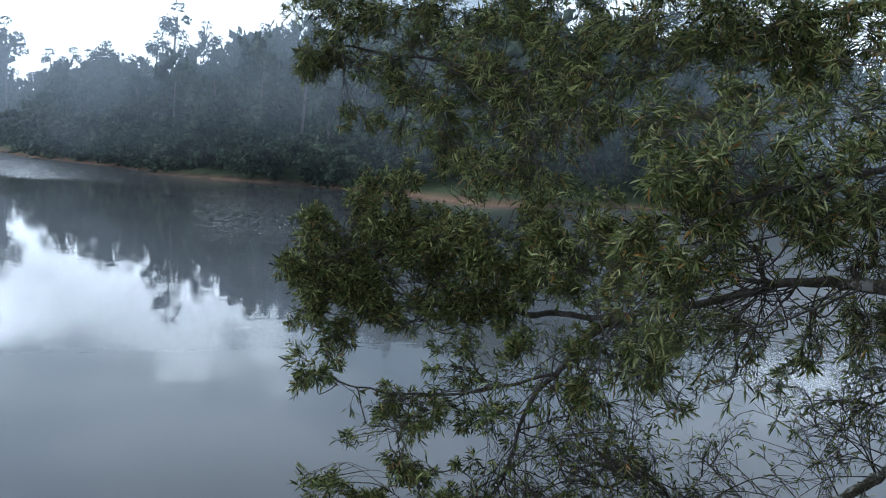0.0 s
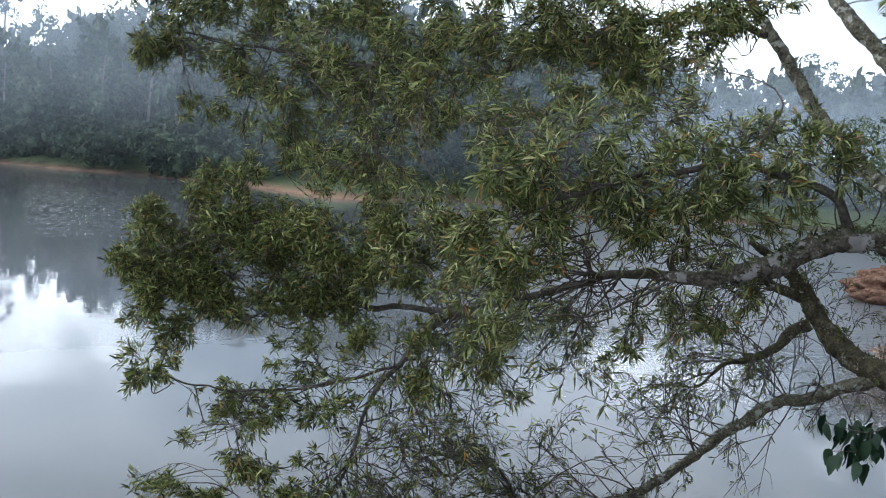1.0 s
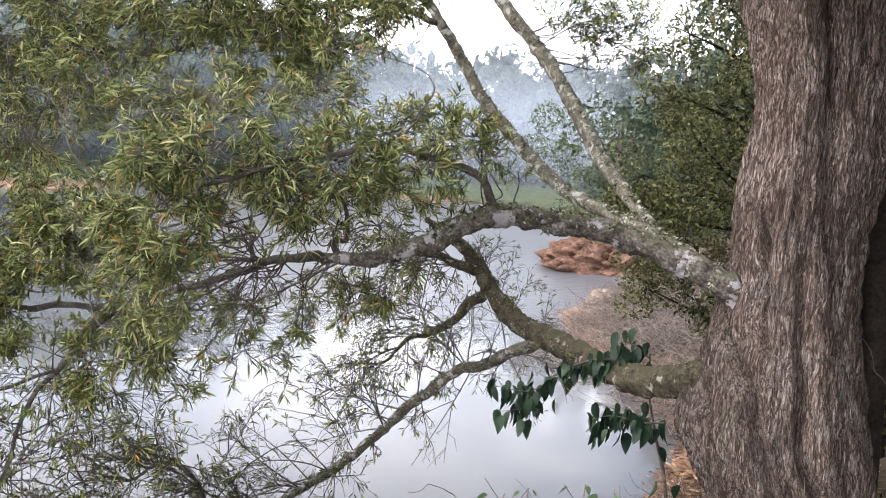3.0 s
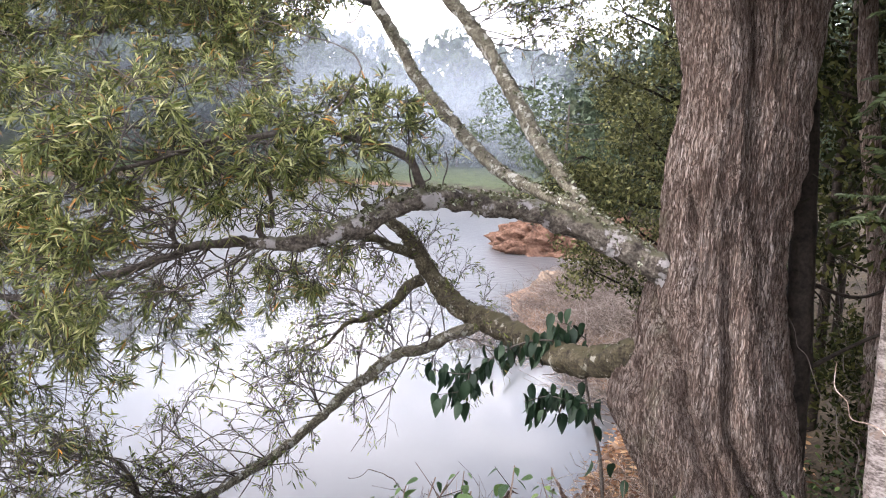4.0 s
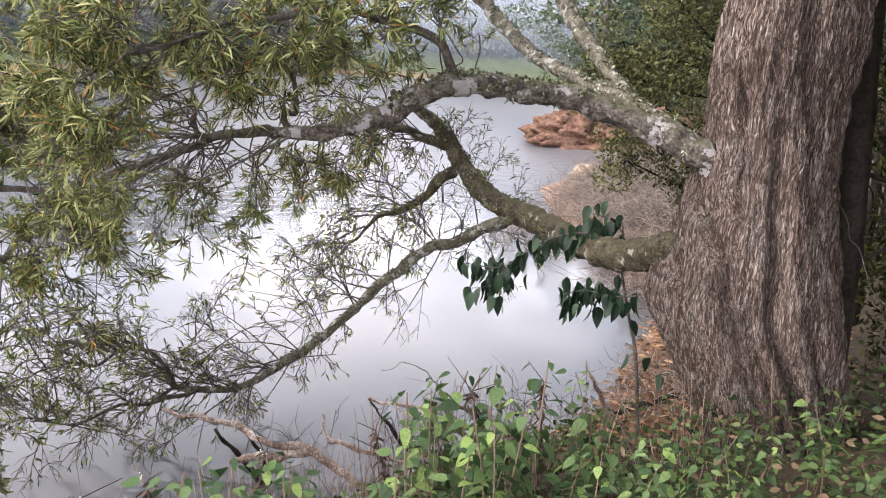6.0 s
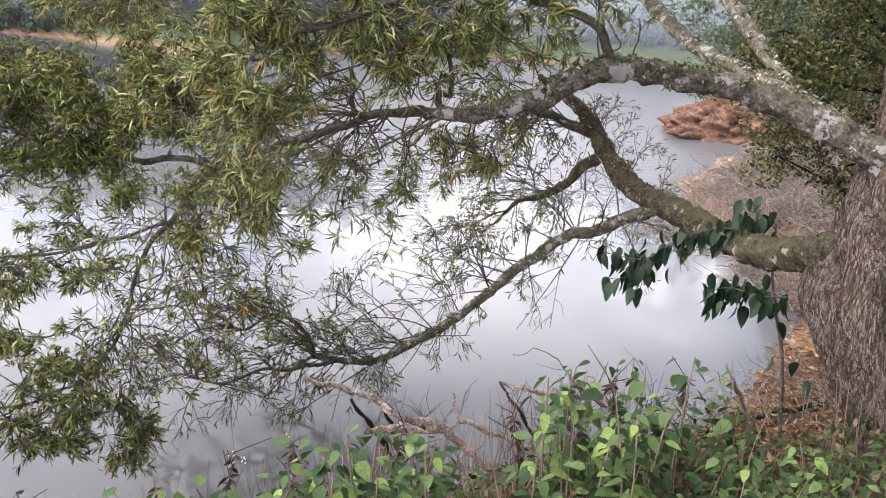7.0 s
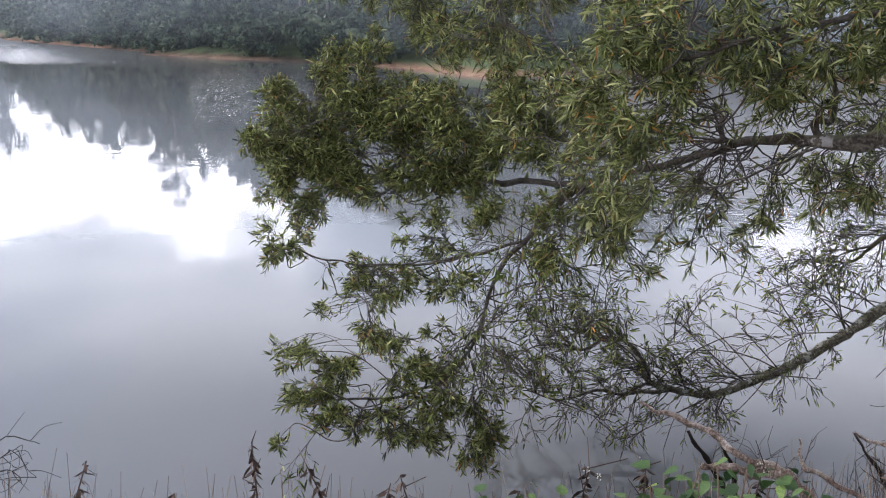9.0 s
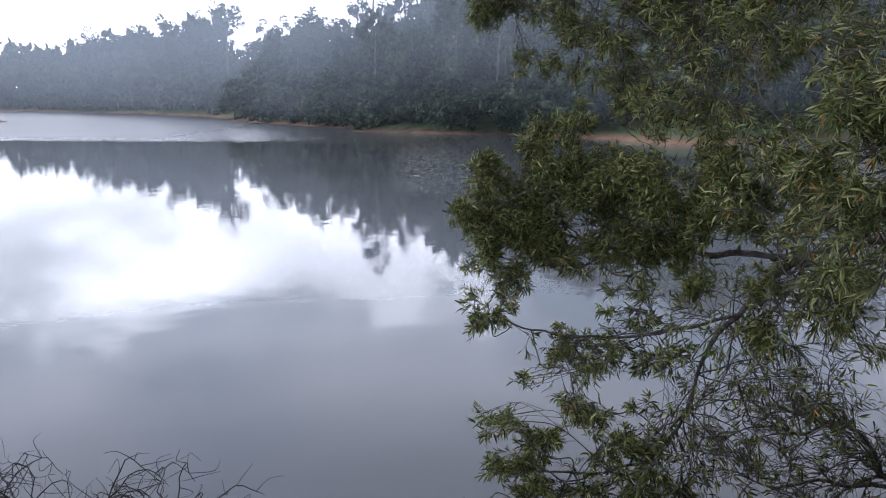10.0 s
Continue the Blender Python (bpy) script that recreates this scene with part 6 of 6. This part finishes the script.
# ---- weeds on the bank ----
def weed_kind(seed, tall, leaves, size):
    """A stalk with leaves in turned pairs; larger below."""
    r = np.random.default_rng(seed)
    ob = thing("weed_plant", (0, 0, -60), "green broad-leaved weed on the bank", "plant", "weeds on the bank")
    top = np.array([r.normal() * 0.06, r.normal() * 0.06, tall])
    line = smooth_line([(0, 0, -0.05), (top[0] * 0.2 + 0.02, top[1] * 0.3, tall * 0.5), top], 6)
    g = Geo()
    tube(g, line, (0.006, 0.005, 0.003), 6, cap=False)
    stem = part("stem", g, DRY, ob)
    for i in range(leaves):
        s = 0.25 + 0.75 * (i + 0.5) / leaves
        p = np.array([np.interp(s, np.linspace(0, 1, len(line)), line[:, a]) for a in range(3)])
        lf = new("leaf", WEED_LEAVES[int(r.integers(0, 3))])
        a = i * 2.4 + r.normal() * 0.4
        k = size * (1.25 - 0.55 * s) * r.uniform(0.7, 1.2)
        out = np.array([math.cos(a), math.sin(a), 0.3]) * r.uniform(0.02, 0.09)
        lf.matrix_world = Matrix.Translation(p + out) @ Euler((r.normal() * 0.3, radians(r.uniform(-15, 45)), a)).to_matrix().to_4x4() @ Matrix.Scale(k, 4)
        lf.parent = stem
    return ob


WEED_LEAVES = [leaf_mesh("leaf", 1.0, 0.50 + 0.09 * i, WEED, 0.22, 0.45, 0.12) for i in range(3)]


def weeds():
    r = np.random.default_rng(21)
    kinds = [weed_kind(100 + i, t, n, s) for i, (t, n, s) in enumerate(((0.55, 20, 0.105), (0.70, 24, 0.115), (0.42, 18, 0.095), (0.62, 18, 0.14), (0.34, 16, 0.095), (0.8, 22, 0.10)))]
    spots = []
    while len(spots) < 92:
        x, y = r.uniform(0.55, 4.5), r.uniform(2.3, 4.1)
        if y > 3.75 and x > 3.4 or math.hypot(x - 4.7, y - 3.2) < 0.75 or (x < 1.3 and y > 3.5) or (1.7 < x < 2.5 and y > 3.3):
            continue
        spots.append((x, y))
    spots += [(2.70, 3.05), (2.85, 3.2), (2.55, 3.1), (3.0, 2.9), (1.25, 3.2), (1.45, 3.3), (1.55, 3.1), (1.1, 3.3), (1.35, 3.5), (4.0, 1.9), (4.15, 2.0), (4.25, 1.8), (4.1, 2.2), (3.75, 2.3), (3.9, 2.5), (4.35, 1.6)]
    for i in range(9):
        x, y = r.uniform(0.9, 1.8), r.uniform(2.75, 3.0)
        copy_thing(kinds[(5, 1)[i % 2]], pose(x, y, h1(x, y), r.normal() * 5, r.normal() * 5, r.uniform(0, 360)) @ Matrix.Scale(r.uniform(0.9, 1.06), 4))
    for i in range(30):
        x, y = r.uniform(0.55, 2.7), r.uniform(2.5, 3.15)
        copy_thing(kinds[(1, 5, 3, 0)[i % 4]], pose(x, y, h1(x, y), r.normal() * 6, r.normal() * 6, r.uniform(0, 360)) @ Matrix.Scale(r.uniform(0.8, 1.12) * min(1.0, 0.72 + 0.16 * x), 4))
    for i in range(18):
        x, y = r.uniform(0.45, 1.5), r.uniform(2.85, 3.4)
        copy_thing(kinds[(1, 3, 0, 5)[i % 4]], pose(x, y, h1(x, y), r.normal() * 6, r.normal() * 6, r.uniform(0, 360)) @ Matrix.Scale(r.uniform(0.8, 1.05), 4))
    for x, y in spots:
        k = r.uniform(0.6, 0.95) * (0.8 if y < 2.8 else 1.0) * (1.25 if 2.4 < x < 3.0 and y > 2.8 else 1.0)
        copy_thing(kinds[r.integers(0, 6)], pose(x, y, h1(x, y), r.normal() * 6, r.normal() * 6, r.uniform(0, 360)) @ Matrix.Scale(k, 4))
    for ob in kinds:
        for o in list(ob.children_recursive):
            bpy.data.objects.remove(o)
        bpy.data.objects.remove(ob)
    # low leafy ground cover, too dense to count
    g = Geo()
    n = 9000
    x, y = r.uniform(0.2, 6.0, n), r.uniform(1.6, 4.4, n)
    keep = (land(x, y) > 0.45) & ~((x > 4.2) & (y > 3.4)) & (r.uniform(size=n) < np.clip((x - 0.1) / 1.0, 0.1, 1))
    x, y = x[keep], y[keep]
    m = len(x)
    base = np.stack([x, y, height(x, y) + r.uniform(0.02, 0.42, m) * np.clip((4.5 - y), 0.3, 1)], 1)
    blades(g, base, np.stack([r.normal(size=m), r.normal(size=m), r.uniform(-0.2, 0.7, m)], 1), r.uniform(0.03, 0.062, m), r.uniform(0.014, 0.032, m), 0.4, 0.4)
    tagged(part("ground_cover", g, WEED_STUFF), "low mixed green undergrowth on the bank", "undergrowth", kind="stuff")
    # dry stalks and dead weed tops
    s = Geo()
    n = 1900
    x, y = r.uniform(-3.2, 5.2, n), r.uniform(2.6, 4.6, n)
    ok = (land(x, y) > 0.15) & ~((x > 3.4) & (y > 3.3))
    x, y = x[ok], y[ok]
    n = len(x)
    p = np.stack([x, y, height(x, y) - 0.03], 1)
    e = p + np.stack([r.normal(size=n) * 0.10, r.normal(size=n) * 0.10, r.uniform(0.25, 0.75, n)], 1)
    thin_twigs(s, p, (p + e) / 2 + r.normal(size=(n, 3)) * 0.03, e, 0.003)
    tagged(part("dry_stalks", s, DRY), "thin dry brown stalks on the bank", "dry grass", kind="stuff")


weeds()


def dead_weed(x, y, tall, seed, flowers=0):
    r = np.random.default_rng(seed)
    z0 = h1(x, y)
    ob = thing("dead_weed", (x, y, z0), "withered brown weed stalk with curled leaves", "plant", "withered weeds on the bank")
    g = Geo()
    line = smooth_line([(0, 0, -0.05), (r.normal() * 0.02, r.normal() * 0.02, tall * 0.5), (r.normal() * 0.05, r.normal() * 0.05, tall)], 6)
    tube(g, line, (0.007, 0.005, 0.003), 6, cap=False)
    for j in range(5):
        p = line[r.integers(4, len(line))]
        e = p + np.array([r.normal() * 0.07, r.normal() * 0.07, r.uniform(0.03, 0.14)])
        tube(g, smooth_line([p, (p + e) / 2, e], 3), (0.003, 0.0015), 4, cap=False)
    stem = part("stem", g, DEAD, ob)
    w = Geo()
    n = 90
    k = r.uniform(0.3, 1.0, n)
    base = np.stack([np.interp(k, np.linspace(0, 1, len(line)), line[:, a]) for a in range(3)], 1)
    blades(w, base, np.stack([r.normal(size=n), r.normal(size=n), -r.uniform(0.2, 1.6, n)], 1), r.uniform(0.025, 0.065, n), r.uniform(0.006, 0.02, n), 0.7)
    part("withered_foliage", w, DEAD, stem)["kind"] = "stuff"
    for j in range(flowers):
        f = Geo()
        c = line[-1] + r.normal(size=3) * 0.03
        for q in range(7):
            lump(f, c + r.normal(size=3) * 0.011, (0.0035, 0.0035, 0.0028), q, 0.2, 1, (7, 5))
        part("flower_head", f, FLOWER, stem, "small off-white flower cluster")


for i, (x, y, tall, fl) in enumerate(((-0.52, 3.47, 0.55, 0), (-0.19, 3.50, 0.48, 0), (0.19, 3.49, 0.42, 0), (0.05, 3.3, 0.35, 0), (-1.36, 3.3, 0.42, 0), (0.6, 3.5, 0.5, 0), (0.95, 3.55, 0.6, 2),
                                      (1.3, 3.7, 0.62, 1), (2.9, 3.3, 0.6, 0), (2.4, 3.4, 0.55, 0), (3.2, 3.2, 0.55, 0), (-0.8, 3.3, 0.3, 0), (1.75, 3.5, 0.6, 1))):
    dead_weed(x, y, tall + (0.32 if x < 0.3 else 0.12), 200 + i, fl)


def bare_bush(x, y, spread, seed):
    r = np.random.default_rng(seed)
    z0 = h1(x, y)
    ob = thing("bare_bush", (x, y, z0), "leafless dark twiggy bush at the water's edge", "bush")
    for i in range(20):
        a = r.uniform(0, 6.28)
        e = np.array([math.cos(a) * spread * r.uniform(0.5, 1), math.sin(a) * spread * 0.5, r.uniform(0.45, 0.85)])
        line = smooth_line([(0, 0, -0.1), e * np.array([0.35, 0.35, 0.75]), e * np.array([0.8, 0.8, 1.05]), e + np.array([0, 0, -0.08])], 5)
        g = Geo()
        line[2:] += np.array([noise.noise_vector(Vector(q * 7.0 + e)) for q in line[2:]]) * 0.07
        tube(g, line, (0.005, 0.0035, 0.0015), 4, cap=False)
        for j in range(9):
            p = line[r.integers(4, len(line))]
            q = p + unit(r.normal(size=3)) * r.uniform(0.06, 0.2)
            tube(g, smooth_line([p, (p + q) / 2 + r.normal(size=3) * 0.03, q], 3), (0.0022, 0.001), 3, cap=False)
        part("twig", g, WET_SHADED, ob)


bare_bush(-2.55, 3.35, 0.75, 5)
bare_bush(-3.2, 3.4, 0.8, 6)
bare_bush(-2.1, 3.55, 0.6, 7)

# bare twigs in front of the shaded side
stick("bare_twig", "pale bare twig leaning in the weeds", "twig", [([(4.38, 2.25, 2.25), (4.36, 2.24, 2.15), (4.35, 2.11, 2.04), (4.36, 1.94, 1.93), (4.31, 1.79, 1.75), (4.26, 1.72, 1.2)], (0.002, 0.004, 0.004, 0.005, 0.005, 0.006))], (DRIFT,))
stick("bare_twig", "thin brown twig hanging beside the trunk", "twig", [([(4.42, 2.60, 2.41), (4.47, 2.48, 2.23), (4.49, 2.36, 2.01), (4.43, 2.21, 1.90), (4.44, 2.11, 1.75), (4.44, 2.1, 1.1)], (0.0015, 0.002, 0.0025, 0.003, 0.003, 0.004))], (TWIG,))
